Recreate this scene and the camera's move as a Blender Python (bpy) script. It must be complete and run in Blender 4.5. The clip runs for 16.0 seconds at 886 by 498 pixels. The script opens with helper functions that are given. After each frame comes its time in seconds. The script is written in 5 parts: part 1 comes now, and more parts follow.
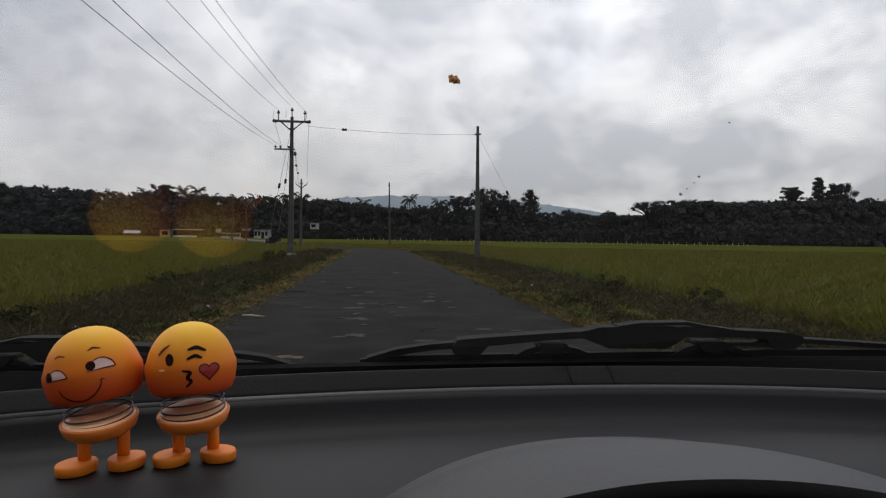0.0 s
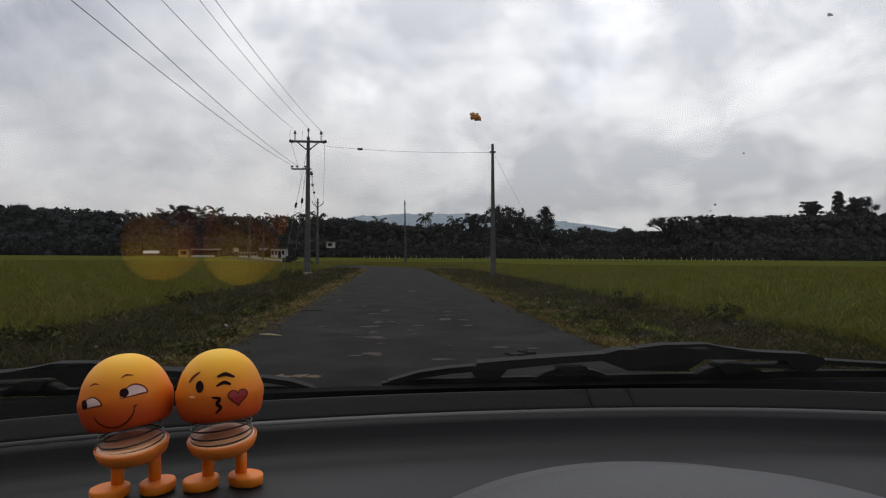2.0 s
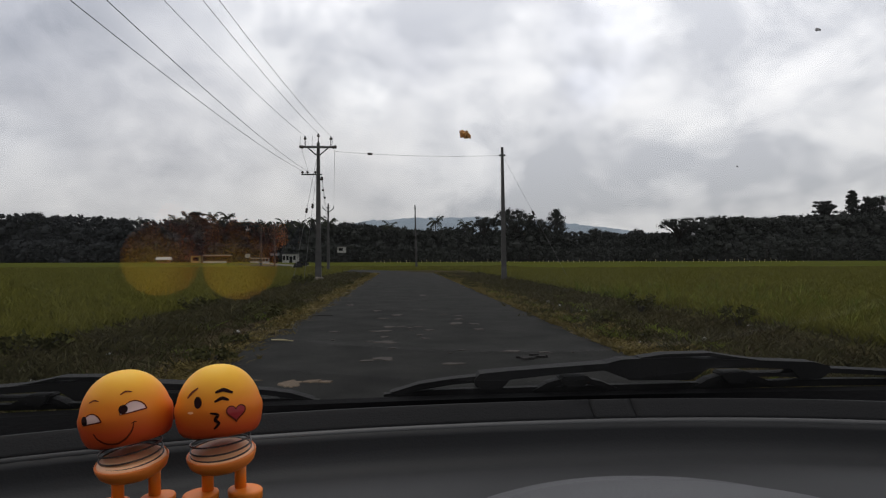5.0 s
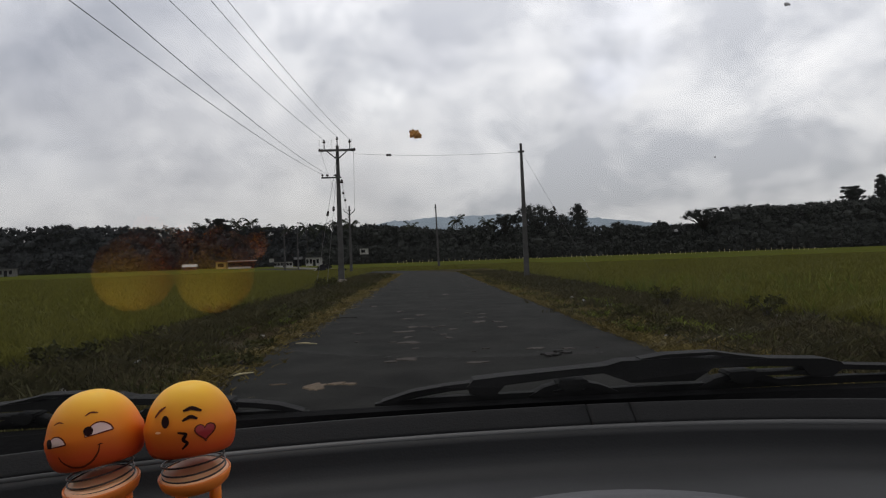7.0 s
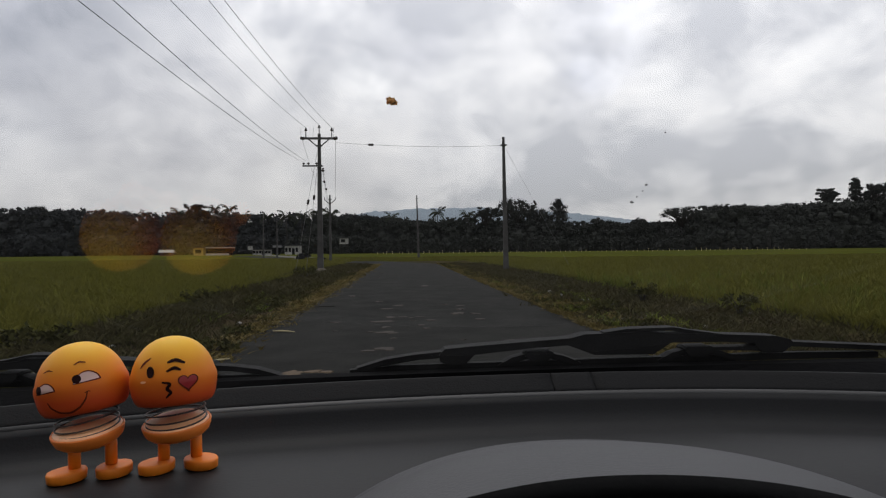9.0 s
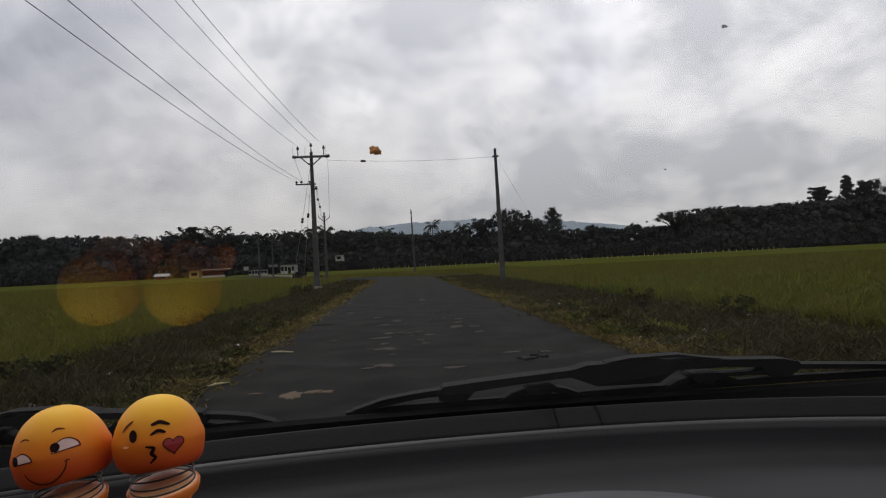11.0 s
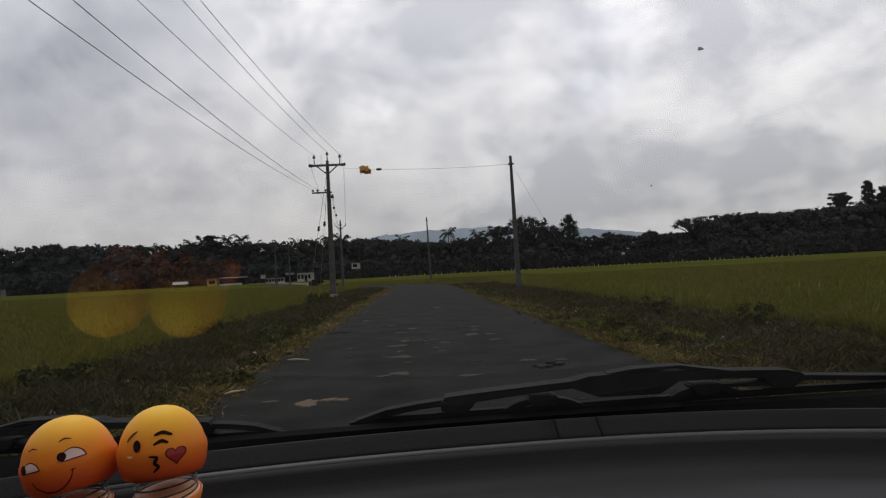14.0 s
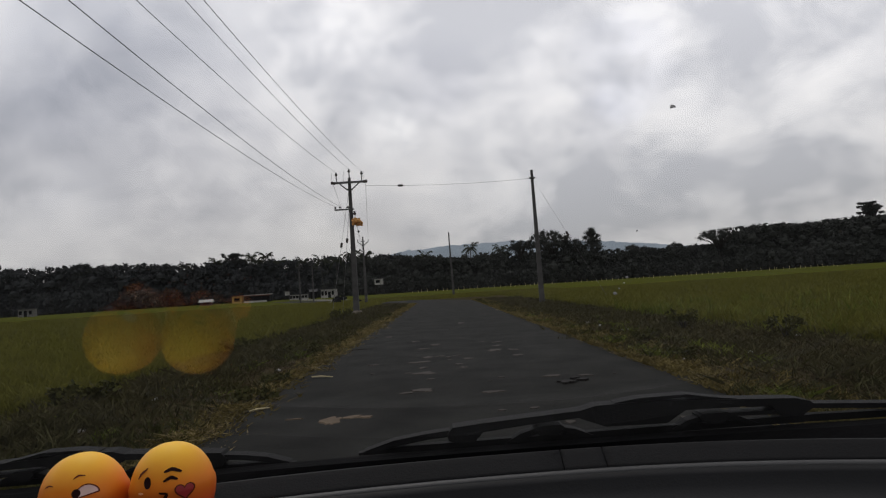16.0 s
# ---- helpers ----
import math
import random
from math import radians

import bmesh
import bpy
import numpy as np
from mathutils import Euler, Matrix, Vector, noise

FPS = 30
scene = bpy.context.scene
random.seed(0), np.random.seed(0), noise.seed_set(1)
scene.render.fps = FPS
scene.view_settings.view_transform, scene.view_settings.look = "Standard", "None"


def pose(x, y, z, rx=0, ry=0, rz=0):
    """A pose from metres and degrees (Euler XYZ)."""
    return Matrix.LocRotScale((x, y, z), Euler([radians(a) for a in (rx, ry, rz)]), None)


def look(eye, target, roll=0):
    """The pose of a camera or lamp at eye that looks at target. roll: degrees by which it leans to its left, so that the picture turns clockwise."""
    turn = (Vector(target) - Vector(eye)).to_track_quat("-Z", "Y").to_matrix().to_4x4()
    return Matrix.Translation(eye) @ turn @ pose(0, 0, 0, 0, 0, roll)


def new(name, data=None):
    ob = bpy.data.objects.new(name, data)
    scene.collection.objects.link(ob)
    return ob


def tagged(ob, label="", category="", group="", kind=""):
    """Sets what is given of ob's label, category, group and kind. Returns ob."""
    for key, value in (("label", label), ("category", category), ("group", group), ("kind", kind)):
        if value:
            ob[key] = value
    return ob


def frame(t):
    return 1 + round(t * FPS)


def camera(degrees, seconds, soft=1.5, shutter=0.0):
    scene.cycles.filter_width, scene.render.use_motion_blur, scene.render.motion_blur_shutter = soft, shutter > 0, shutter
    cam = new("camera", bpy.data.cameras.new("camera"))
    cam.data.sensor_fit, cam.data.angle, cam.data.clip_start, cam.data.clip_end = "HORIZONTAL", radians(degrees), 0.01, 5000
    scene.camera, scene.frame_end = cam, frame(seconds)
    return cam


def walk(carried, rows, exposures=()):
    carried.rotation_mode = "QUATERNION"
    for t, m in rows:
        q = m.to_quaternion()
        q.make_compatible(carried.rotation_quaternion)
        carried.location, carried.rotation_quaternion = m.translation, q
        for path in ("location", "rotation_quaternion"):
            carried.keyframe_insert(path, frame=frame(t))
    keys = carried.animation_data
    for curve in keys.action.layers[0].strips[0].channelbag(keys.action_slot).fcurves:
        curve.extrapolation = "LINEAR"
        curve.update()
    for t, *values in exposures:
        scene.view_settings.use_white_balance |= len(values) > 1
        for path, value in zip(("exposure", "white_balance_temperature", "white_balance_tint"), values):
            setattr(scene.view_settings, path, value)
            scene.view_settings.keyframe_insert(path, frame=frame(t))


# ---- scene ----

# ======================================================================= camera
cam = camera(67.0, 16.0, soft=1.2)
PATH = (
    (0.0, 0.0147, 0.0133, 1.2013, -5.79, -0.99, -0.85),
    (0.5, 0.0030, -0.0001, 1.2027, -3.73, -0.00, -0.70),
    (1.0, 0.0022, -0.0045, 1.2029, -3.03, 0.35, -0.74),
    (1.5, 0.0029, -0.0018, 1.1936, -3.17, -0.17, -1.65),
    (2.0, 0.0115, 0.0061, 1.2059, -4.42, 0.51, -0.37),
    (2.5, 0.0054, -0.0005, 1.2012, -3.78, 0.74, -1.51),
    (3.0, 0.0124, 0.0008, 1.2062, -3.52, 0.25, 0.37),
    (3.5, 0.0000, -0.0000, 1.2000, -3.40, 0.23, -0.97),
    (4.0, 0.0085, 0.0033, 1.2008, -3.51, -0.40, -0.20),
    (4.5, 0.0077, 0.0070, 1.1960, -3.88, -0.50, -0.83),
    (4.7, 0.0113, 0.0054, 1.2056, -3.81, 0.54, -0.36),
    (6.8, 0.0386, 0.0145, 1.2193, -2.15, 1.31, 1.94),
    (7.0, 0.0410, 0.0188, 1.2132, -1.62, 0.76, 2.01),
    (7.5, 0.0482, 0.0178, 1.2209, -1.69, 1.42, 1.52),
    (8.0, 0.0468, 0.0006, 1.2119, -1.48, 0.55, 0.40),
    (8.5, 0.0433, -0.0012, 1.2000, -3.02, -0.14, -0.00),
    (10.8, 0.0445, 0.0087, 1.2144, -3.13, 1.32, 2.82),
    (11.0, 0.0459, 0.0124, 1.2153, -3.69, 1.12, 2.87),
    (11.5, 0.0475, 0.0078, 1.2187, -3.60, 2.70, 2.23),
    (12.0, 0.0425, 0.0011, 1.2148, -1.55, 1.45, 3.06),
    (12.5, 0.0539, 0.0173, 1.2087, -2.56, -0.56, 3.06),
    (13.0, 0.0546, 0.0129, 1.2176, -2.22, 0.16, 4.14),
    (13.5, 0.0475, -0.0025, 1.2226, -1.22, 2.47, 3.54),
    (14.0, 0.0549, 0.0061, 1.2176, -2.37, 1.84, 3.00),
    (14.5, 0.0602, 0.0086, 1.2224, -2.14, 1.49, 3.01),
    (15.0, 0.0622, 0.0102, 1.2163, -2.19, 0.91, 2.89),
    (15.5, 0.0614, 0.0089, 1.2166, -1.91, 1.63, 1.94),
    (16.0, 0.0667, -0.0031, 1.2281, -0.53, 3.23, 3.65),
)


def aim(x, y, z, yaw, pitch, roll):
    return pose(x, y, z, 0, 0, yaw) @ pose(0, 0, 0, pitch) @ pose(0, 0, 0, 0, roll) @ pose(0, 0, 0, 90)


walk(cam, [(r[0], aim(*r[1:])) for r in PATH],
     ((0.0, 0.02, 6500, 10), (3.5, 0.0, 6500, 10), (4.0, -0.05, 6500, 10), (4.5, 0.03, 6500, 10), (6.8, -0.06, 6500, 10), (8.0, -0.06, 6500, 10), (8.5, 0.03, 6500, 10),
      (10.8, -0.09, 6580, 11), (12.0, -0.13, 6580, 11), (12.5, 0.0, 6580, 11), (13.0, 0.05, 6580, 11), (13.5, -0.15, 6580, 11), (14.5, -0.13, 6580, 11), (15.0, -0.09, 6580, 11), (15.5, 0.02, 6580, 11), (16.0, -0.17, 6580, 11)))

# ======================================================================= world and sun
world = bpy.data.worlds.new("world")
scene.world = world
world.use_nodes = True
WN, WL = world.node_tree.nodes, world.node_tree.links
WN.clear()


def wmath(op, a, b=None, c=None):
    n = WN.new("ShaderNodeMath")
    n.operation = op
    for i, v in enumerate((a, b, c)):
        if v is None:
            continue
        if isinstance(v, (int, float)):
            n.inputs[i].default_value = v
        else:
            WL.new(v, n.inputs[i])
    return n.outputs[0]


def wmix(fac, a, b, blend="MIX"):
    n = WN.new("ShaderNodeMix")
    n.data_type, n.blend_type = "RGBA", blend
    for i, v in ((0, fac), (6, a), (7, b)):
        if isinstance(v, (int, float, tuple)):
            n.inputs[i].default_value = v
        else:
            WL.new(v, n.inputs[i])
    return n.outputs[2]


coord = WN.new("ShaderNodeTexCoord").outputs["Generated"]
sep = WN.new("ShaderNodeSeparateXYZ")
WL.new(coord, sep.inputs[0])
up = wmath("ADD", wmath("MAXIMUM", sep.outputs[2], 0.0), 0.18)
flat = WN.new("ShaderNodeCombineXYZ")
lift = wmath("POWER", up, 0.45)
WL.new(wmath("DIVIDE", sep.outputs[0], lift), flat.inputs[0])
WL.new(wmath("DIVIDE", sep.outputs[1], lift), flat.inputs[1])
WL.new(wmath("MULTIPLY", sep.outputs[2], 0.9), flat.inputs[2])


def cloud(scale, detail, rough, shift):
    mp = WN.new("ShaderNodeMapping")
    mp.inputs["Location"].default_value = (shift, shift * 0.6, 0)
    WL.new(flat.outputs[0], mp.inputs[0])
    n = WN.new("ShaderNodeTexNoise")
    n.inputs["Scale"].default_value = scale
    n.inputs["Detail"].default_value = detail
    n.inputs["Roughness"].default_value = rough
    n.inputs["Distortion"].default_value = 0.3
    WL.new(mp.outputs[0], n.inputs[0])
    return n.outputs[0]


big, middle, small = cloud(1.3, 3, 0.45, 3.1), cloud(3.3, 6, 0.55, 5.2), cloud(7.0, 9, 0.6, 7.7)
cover = wmath("ADD", wmath("ADD", wmath("MULTIPLY", big, 0.42), wmath("MULTIPLY", middle, 0.41)), wmath("MULTIPLY", small, 0.17))
ramp = WN.new("ShaderNodeValToRGB")
ramp.color_ramp.elements[0].position, ramp.color_ramp.elements[0].color = 0.43, (0.60, 0.622, 0.665, 1)
ramp.color_ramp.elements[1].position, ramp.color_ramp.elements[1].color = 0.57, (1.05, 1.058, 1.06, 1)
e = ramp.color_ramp.elements.new(0.5)
e.color = (0.875, 0.89, 0.912, 1)
WL.new(cover, ramp.inputs[0])
sky = WN.new("ShaderNodeTexSky")
sky.sky_type, sky.sun_disc = "NISHITA", False
sky.sun_elevation, sky.sun_rotation = radians(52), radians(20)
blue = WN.new("ShaderNodeVectorMath")
blue.operation = "SCALE"
WL.new(sky.outputs[0], blue.inputs[0])
blue.inputs["Scale"].default_value = 0.10
tone = wmix(0.94, blue.outputs[0], ramp.outputs[0])


billow = WN.new("ShaderNodeTexNoise")
billow.inputs["Scale"].default_value, billow.inputs["Detail"].default_value = 6.0, 3
WL.new(flat.outputs[0], billow.inputs[0])
centred = WN.new("ShaderNodeVectorMath")
centred.operation = "SUBTRACT"
WL.new(billow.outputs["Color"], centred.inputs[0])
centred.inputs[1].default_value = (0.5, 0.5, 0.5)
warp = WN.new("ShaderNodeVectorMath")
warp.operation = "MULTIPLY_ADD"
WL.new(centred.outputs[0], warp.inputs[0])
warp.inputs[1].default_value = (0.075, 0.03, 0.04)
WL.new(coord, warp.inputs[2])
unit = WN.new("ShaderNodeVectorMath")
unit.operation = "NORMALIZE"
WL.new(warp.outputs[0], unit.inputs[0])
bent = unit.outputs[0]


def cloud_patch(under, way, wide, amount, colour, ragged=0.5):
    """A soft-edged bank or opening of the cloud layer round a direction."""
    dot = WN.new("ShaderNodeVectorMath")
    dot.operation = "DOT_PRODUCT"
    WL.new(bent, dot.inputs[0])
    dot.inputs[1].default_value = Vector(way).normalized()
    rim = math.cos(radians(wide))
    reach = wmath("MAXIMUM", wmath("DIVIDE", wmath("SUBTRACT", dot.outputs["Value"], rim), 1 - rim), 0.0)
    worn = wmath("MULTIPLY_ADD", wmath("SUBTRACT", small, 0.5), 3.2 * ragged, 0.62)
    body = wmath("MINIMUM", wmath("MAXIMUM", worn, 0.0), 1.0)
    fac = wmath("MULTIPLY", wmath("MULTIPLY", wmath("POWER", reach, 1.2), body), amount)
    return wmix(fac, under, tuple(c / 0.88 for c in colour[:3]) + (1,), "MULTIPLY")


for way, wide, amount, colour, ragged in (
        ((-0.41, 0.84, 0.36), 13.0, 1.0, (0.43, 0.455, 0.51, 1), 0.4), ((-0.07, 0.99, 0.085), 11.0, 0.9, (0.66, 0.66, 0.67, 1), 0.3), ((-0.477, 0.831, 0.285), 5.0, 0.5, (1.02, 1.02, 1.02, 1), 0.6),
        ((-0.40, 0.89, 0.205), 15.0, 1.0, (0.57, 0.585, 0.63, 1), 0.5), ((-0.25, 0.945, 0.20), 9.0, 0.7, (0.64, 0.655, 0.69, 1), 0.6),
        ((-0.30, 0.94, 0.115), 19.0, 0.85, (0.70, 0.695, 0.69, 1), 0.4), ((-0.47, 0.872, 0.141), 3.6, 0.75, (1.05, 1.05, 1.04, 1), 1.0),
        ((-0.19, 0.927, 0.32), 9.0, 0.5, (1.02, 1.02, 1.02, 1), 0.6), ((-0.058, 0.971, 0.233), 3.4, 0.9, (1.15, 1.15, 1.13, 1), 1.0),
        ((0.012, 0.955, 0.295), 4.5, 0.65, (0.68, 0.69, 0.73, 1), 0.9), ((0.272, 0.932, 0.242), 2.4, 0.8, (1.12, 1.12, 1.12, 1), 1.0),
        ((0.25, 0.938, 0.218), 3.2, 0.6, (0.72, 0.73, 0.77, 1), 0.9), ((0.48, 0.848, 0.24), 16.0, 0.45, (1.0, 1.0, 1.0, 1), 0.5),
        ((0.275, 0.915, 0.295), 5.0, 0.4, (0.82, 0.85, 0.96, 1), 0.8)):
    tone = cloud_patch(tone, way, wide, amount, colour, ragged)
rise = WN.new("ShaderNodeMapRange")
WL.new(sep.outputs[2], rise.inputs[0])
rise.inputs[1].default_value, rise.inputs[2].default_value = 0.055, 0.35
rise.inputs[3].default_value, rise.inputs[4].default_value = 0.79, 1.31
lit = WN.new("ShaderNodeVectorMath")
lit.operation = "SCALE"
WL.new(tone, lit.inputs[0])
WL.new(rise.outputs[0], lit.inputs["Scale"])
tone = lit.outputs[0]
back = WN.new("ShaderNodeBackground")
WL.new(tone, back.inputs[0])
back.inputs[1].default_value = 0.96
WL.new(back.outputs[0], WN.new("ShaderNodeOutputWorld").inputs[0])

sun = new("sun", bpy.data.lights.new("sun", "SUN"))
sun.data.energy, sun.data.angle, sun.data.color = 0.5, radians(25), (1.0, 0.96, 0.9)
sun.matrix_world = look((0, 0, 50), (8, -22, 10))


# ======================================================================= materials
def material(name, colour, rough=0.7, metal=0.0, other=None, scale=20.0, bump=0.0, spec=0.5, fine=None, amount=1.0, per_object=0.0,
             coords="Object"):
    """A surface whose colour drifts between two tones at two sizes, with fine relief."""
    m = bpy.data.materials.new(name)
    m.use_nodes = True
    nt = m.node_tree
    b = nt.nodes["Principled BSDF"]
    b.inputs["Roughness"].default_value, b.inputs["Metallic"].default_value = rough, metal
    b.inputs["Specular IOR Level"].default_value = spec
    other = other or tuple(c * 0.7 for c in colour)
    tc = nt.nodes.new("ShaderNodeTexCoord")
    a, c = nt.nodes.new("ShaderNodeTexNoise"), nt.nodes.new("ShaderNodeTexNoise")
    a.inputs["Scale"].default_value, c.inputs["Scale"].default_value = scale, fine or scale * 7
    a.inputs["Detail"].default_value, c.inputs["Detail"].default_value = 4, 6
    for n in (a, c):
        nt.links.new(tc.outputs[coords], n.inputs[0])
    add = nt.nodes.new("ShaderNodeMath")
    add.operation = "MULTIPLY_ADD"
    nt.links.new(c.outputs[0], add.inputs[0])
    add.inputs[1].default_value = 0.45
    nt.links.new(a.outputs[0], add.inputs[2])
    rng = nt.nodes.new("ShaderNodeMapRange")
    nt.links.new(add.outputs[0], rng.inputs[0])
    rng.inputs[1].default_value, rng.inputs[2].default_value = 0.5, 0.95
    rng.inputs[4].default_value = amount
    mix = nt.nodes.new("ShaderNodeMix")
    mix.data_type = "RGBA"
    mix.inputs[6].default_value, mix.inputs[7].default_value = (*colour, 1), (*other, 1)
    nt.links.new(rng.outputs[0], mix.inputs[0])
    out = mix.outputs[2]
    if per_object:
        info = nt.nodes.new("ShaderNodeNewGeometry")
        hsv = nt.nodes.new("ShaderNodeHueSaturation")
        r2 = nt.nodes.new("ShaderNodeMapRange")
        nt.links.new(info.outputs["Random Per Island"], r2.inputs[0])
        r2.inputs[3].default_value, r2.inputs[4].default_value = 1 - per_object, 1 + per_object
        nt.links.new(r2.outputs[0], hsv.inputs["Value"])
        nt.links.new(out, hsv.inputs["Color"])
        out = hsv.outputs[0]
    nt.links.new(out, b.inputs["Base Color"])
    if bump:
        bp = nt.nodes.new("ShaderNodeBump")
        bp.inputs["Strength"].default_value, bp.inputs["Distance"].default_value = bump, 0.01
        nt.links.new(c.outputs[0], bp.inputs["Height"])
        nt.links.new(bp.outputs[0], b.inputs["Normal"])
    return m


def leaf_material(name, colour, other, rough=0.75, vary=0.25):
    return material(name, colour, rough, other=other, scale=0.25, fine=3, spec=0.05, per_object=vary)


M_DASH = material("dash_plastic", (0.0136, 0.0138, 0.0151), 0.55, other=(0.0114, 0.0116, 0.0128), scale=6, fine=700, bump=0.06, spec=0.2)
# lit copy of the dash plastic: sky light on the hood's slope is in the colour
M_HOOD = material("hood_plastic_lit", (0.0385, 0.0387, 0.0435), 0.5, other=(0.0330, 0.0333, 0.0378), scale=5, fine=700, bump=0.08, spec=0.3)
# shade below the hood brim, put in as a darker plastic
M_BRIM = material("recess_shade_plastic", (0.010, 0.010, 0.0105), 0.7, scale=30, bump=0.1, spec=0.1)
# base colour raised to carry the highlight along the rolled edge
M_EDGE_SHEEN = material("edge_plastic", (0.0190, 0.0192, 0.0205), 0.5, other=(0.0155, 0.0158, 0.017), scale=5, fine=900, bump=0.05, spec=0.5)
M_LEDGE = material("ledge_plastic", (0.0132, 0.0132, 0.0140), 0.6, other=(0.0112, 0.0112, 0.012), scale=6, fine=700, bump=0.12, spec=0.08)
M_BLACK = material("black_plastic", (0.0025, 0.0025, 0.0028), 0.8, scale=30, bump=0.1, spec=0.02)
M_RUBBER = material("wiper_paint", (0.0034, 0.0034, 0.0036), 0.55, other=(0.0045, 0.0045, 0.0045), scale=60, bump=0.1, spec=0.05)
M_CABIN = material("cabin_cloth", (0.06, 0.06, 0.063), 0.9, scale=40, bump=0.3)
M_TYRE = material("tyre_rubber", (0.02, 0.02, 0.02), 0.85, scale=30, bump=0.3)
M_ROAD = material("asphalt", (0.0098, 0.0099, 0.0092), 0.88, other=(0.0225, 0.0226, 0.0209), scale=1.3, fine=60, bump=0.8, spec=0.03)
M_PATCH = material("worn_patch", (0.068, 0.056, 0.046), 0.9, other=(0.028, 0.025, 0.022), scale=9, bump=0.3, spec=0.2, per_object=0.3)
M_HUSK = material("dry_husk", (0.13, 0.098, 0.068), 0.9, other=(0.07, 0.054, 0.04), scale=18, bump=0.4, spec=0.1)
M_MUD = material("wet_mud", (0.010, 0.009, 0.008), 0.8, scale=20, bump=0.5, spec=0.1)
M_CONC = material("weathered_concrete", (0.062, 0.060, 0.058), 0.9, other=(0.030, 0.029, 0.028), scale=2.2, fine=30, bump=0.4, spec=0.2)
M_FOOTING = material("raw_concrete", (0.17, 0.145, 0.12), 0.95, other=(0.09, 0.08, 0.068), scale=5, bump=0.5, spec=0.05)
M_STEEL = material("rusty_steel", (0.06, 0.058, 0.058), 0.6, metal=0.4, scale=12, bump=0.2)
M_CERAMIC = material("brown_ceramic", (0.035, 0.025, 0.022), 0.25, scale=10)
M_WIRE = material("aluminium_wire", (0.16, 0.16, 0.165), 0.5, metal=0.5, scale=5)
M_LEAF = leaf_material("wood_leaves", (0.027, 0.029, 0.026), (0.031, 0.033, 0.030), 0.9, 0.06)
# same leaves made bluer: haze over the far ridge is in the colour
M_LEAF_HAZE = leaf_material("far_leaves_haze", (0.027, 0.029, 0.030), (0.031, 0.033, 0.034), 0.9, 0.06)
M_PALM = leaf_material("palm_leaves", (0.022, 0.026, 0.018), (0.034, 0.037, 0.024), 0.85, 0.15)
M_BARK = material("bark", (0.038, 0.035, 0.032), 0.9, scale=3, bump=0.4, spec=0.1)
M_CROP = leaf_material("rice_blades", (0.094, 0.093, 0.017), (0.110, 0.104, 0.020), 0.8, 0.07)
M_WEED = leaf_material("weed_leaves", (0.031, 0.034, 0.010), (0.052, 0.047, 0.016), 0.85, 0.15)
M_TUFT = leaf_material("fresh_tufts", (0.075, 0.098, 0.014), (0.120, 0.125, 0.026))
M_SHORT = leaf_material("trampled_grass", (0.046, 0.036, 0.018), (0.074, 0.054, 0.029))
M_DEAD = leaf_material("dead_weeds", (0.038, 0.036, 0.016), (0.058, 0.050, 0.023), 0.85, 0.12)
M_DRY = leaf_material("dry_grass", (0.085, 0.066, 0.022), (0.14, 0.11, 0.036))
M_STRAW = leaf_material("broken_straw", (0.19, 0.150, 0.075), (0.28, 0.225, 0.115), 0.85, 0.3)
# air haze mixed into the hill's base colour
M_HILL = material("hill_forest_haze", (0.255, 0.295, 0.335), 1.0, other=(0.205, 0.245, 0.28), scale=0.012, fine=0.08, spec=0.0)
M_WHITE = material("limewash", (0.34, 0.335, 0.32), 0.9, other=(0.20, 0.195, 0.18), scale=1.5, bump=0.2, spec=0.05)
M_SHED = material("grey_limewash", (0.15, 0.148, 0.14), 0.9, other=(0.09, 0.088, 0.08), scale=1.5, bump=0.2, spec=0.05)
M_YELLOW = material("ochre_wall", (0.30, 0.21, 0.06), 0.9, scale=1.5, bump=0.2)
M_TIN = material("tin_roof", (0.13, 0.055, 0.04), 0.7, other=(0.08, 0.045, 0.04), scale=1.2, bump=0.2, spec=0.05)
M_GREYTIN = material("grey_roof", (0.06, 0.06, 0.06), 0.9, scale=1.5, bump=0.2, spec=0.05)
M_DARK = material("dark_opening", (0.010, 0.010, 0.011), 0.9, scale=3, spec=0.03)
M_STONE = material("pale_stone", (0.26, 0.25, 0.23), 0.9, scale=9, bump=0.4)
# base colour carries the lane's pale reflection of the sky
M_LANE = material("lane_sky_sheen", (0.12, 0.112, 0.10), 0.95, other=(0.07, 0.068, 0.058), scale=0.5, fine=6, bump=0.2, spec=0.05)
M_KERB = material("mossy_concrete", (0.13, 0.122, 0.10), 0.9, other=(0.06, 0.058, 0.042), scale=3, bump=0.4)
M_LITTER = material("white_litter", (0.36, 0.36, 0.34), 0.7, scale=30, bump=0.4, amount=0.5)
M_STAKE = material("weathered_stake", (0.40, 0.34, 0.19), 0.9, scale=2, bump=0.3)
M_BLOSSOM = material("dried_petal", (0.68, 0.40, 0.13), 0.8, other=(0.32, 0.14, 0.035), scale=500, fine=2000, bump=0.3)
M_GRIME = material("grime", (0.22, 0.22, 0.22), 0.9, scale=800, bump=0.2)
M_SPRING = material("spring_steel", (0.075, 0.045, 0.038), 0.4, metal=0.6, scale=100)
M_INK = material("black_ink", (0.018, 0.004, 0.004), 0.7, scale=200, spec=0.1)
M_BROWN = material("brown_ink", (0.13, 0.024, 0.010), 0.6, scale=200, spec=0.1)
M_EYE = material("pink_white_paint", (0.62, 0.42, 0.38), 0.45, scale=200, amount=0.3)
M_HEART = material("red_paint", (0.32, 0.010, 0.014), 0.4, scale=200, amount=0.4)
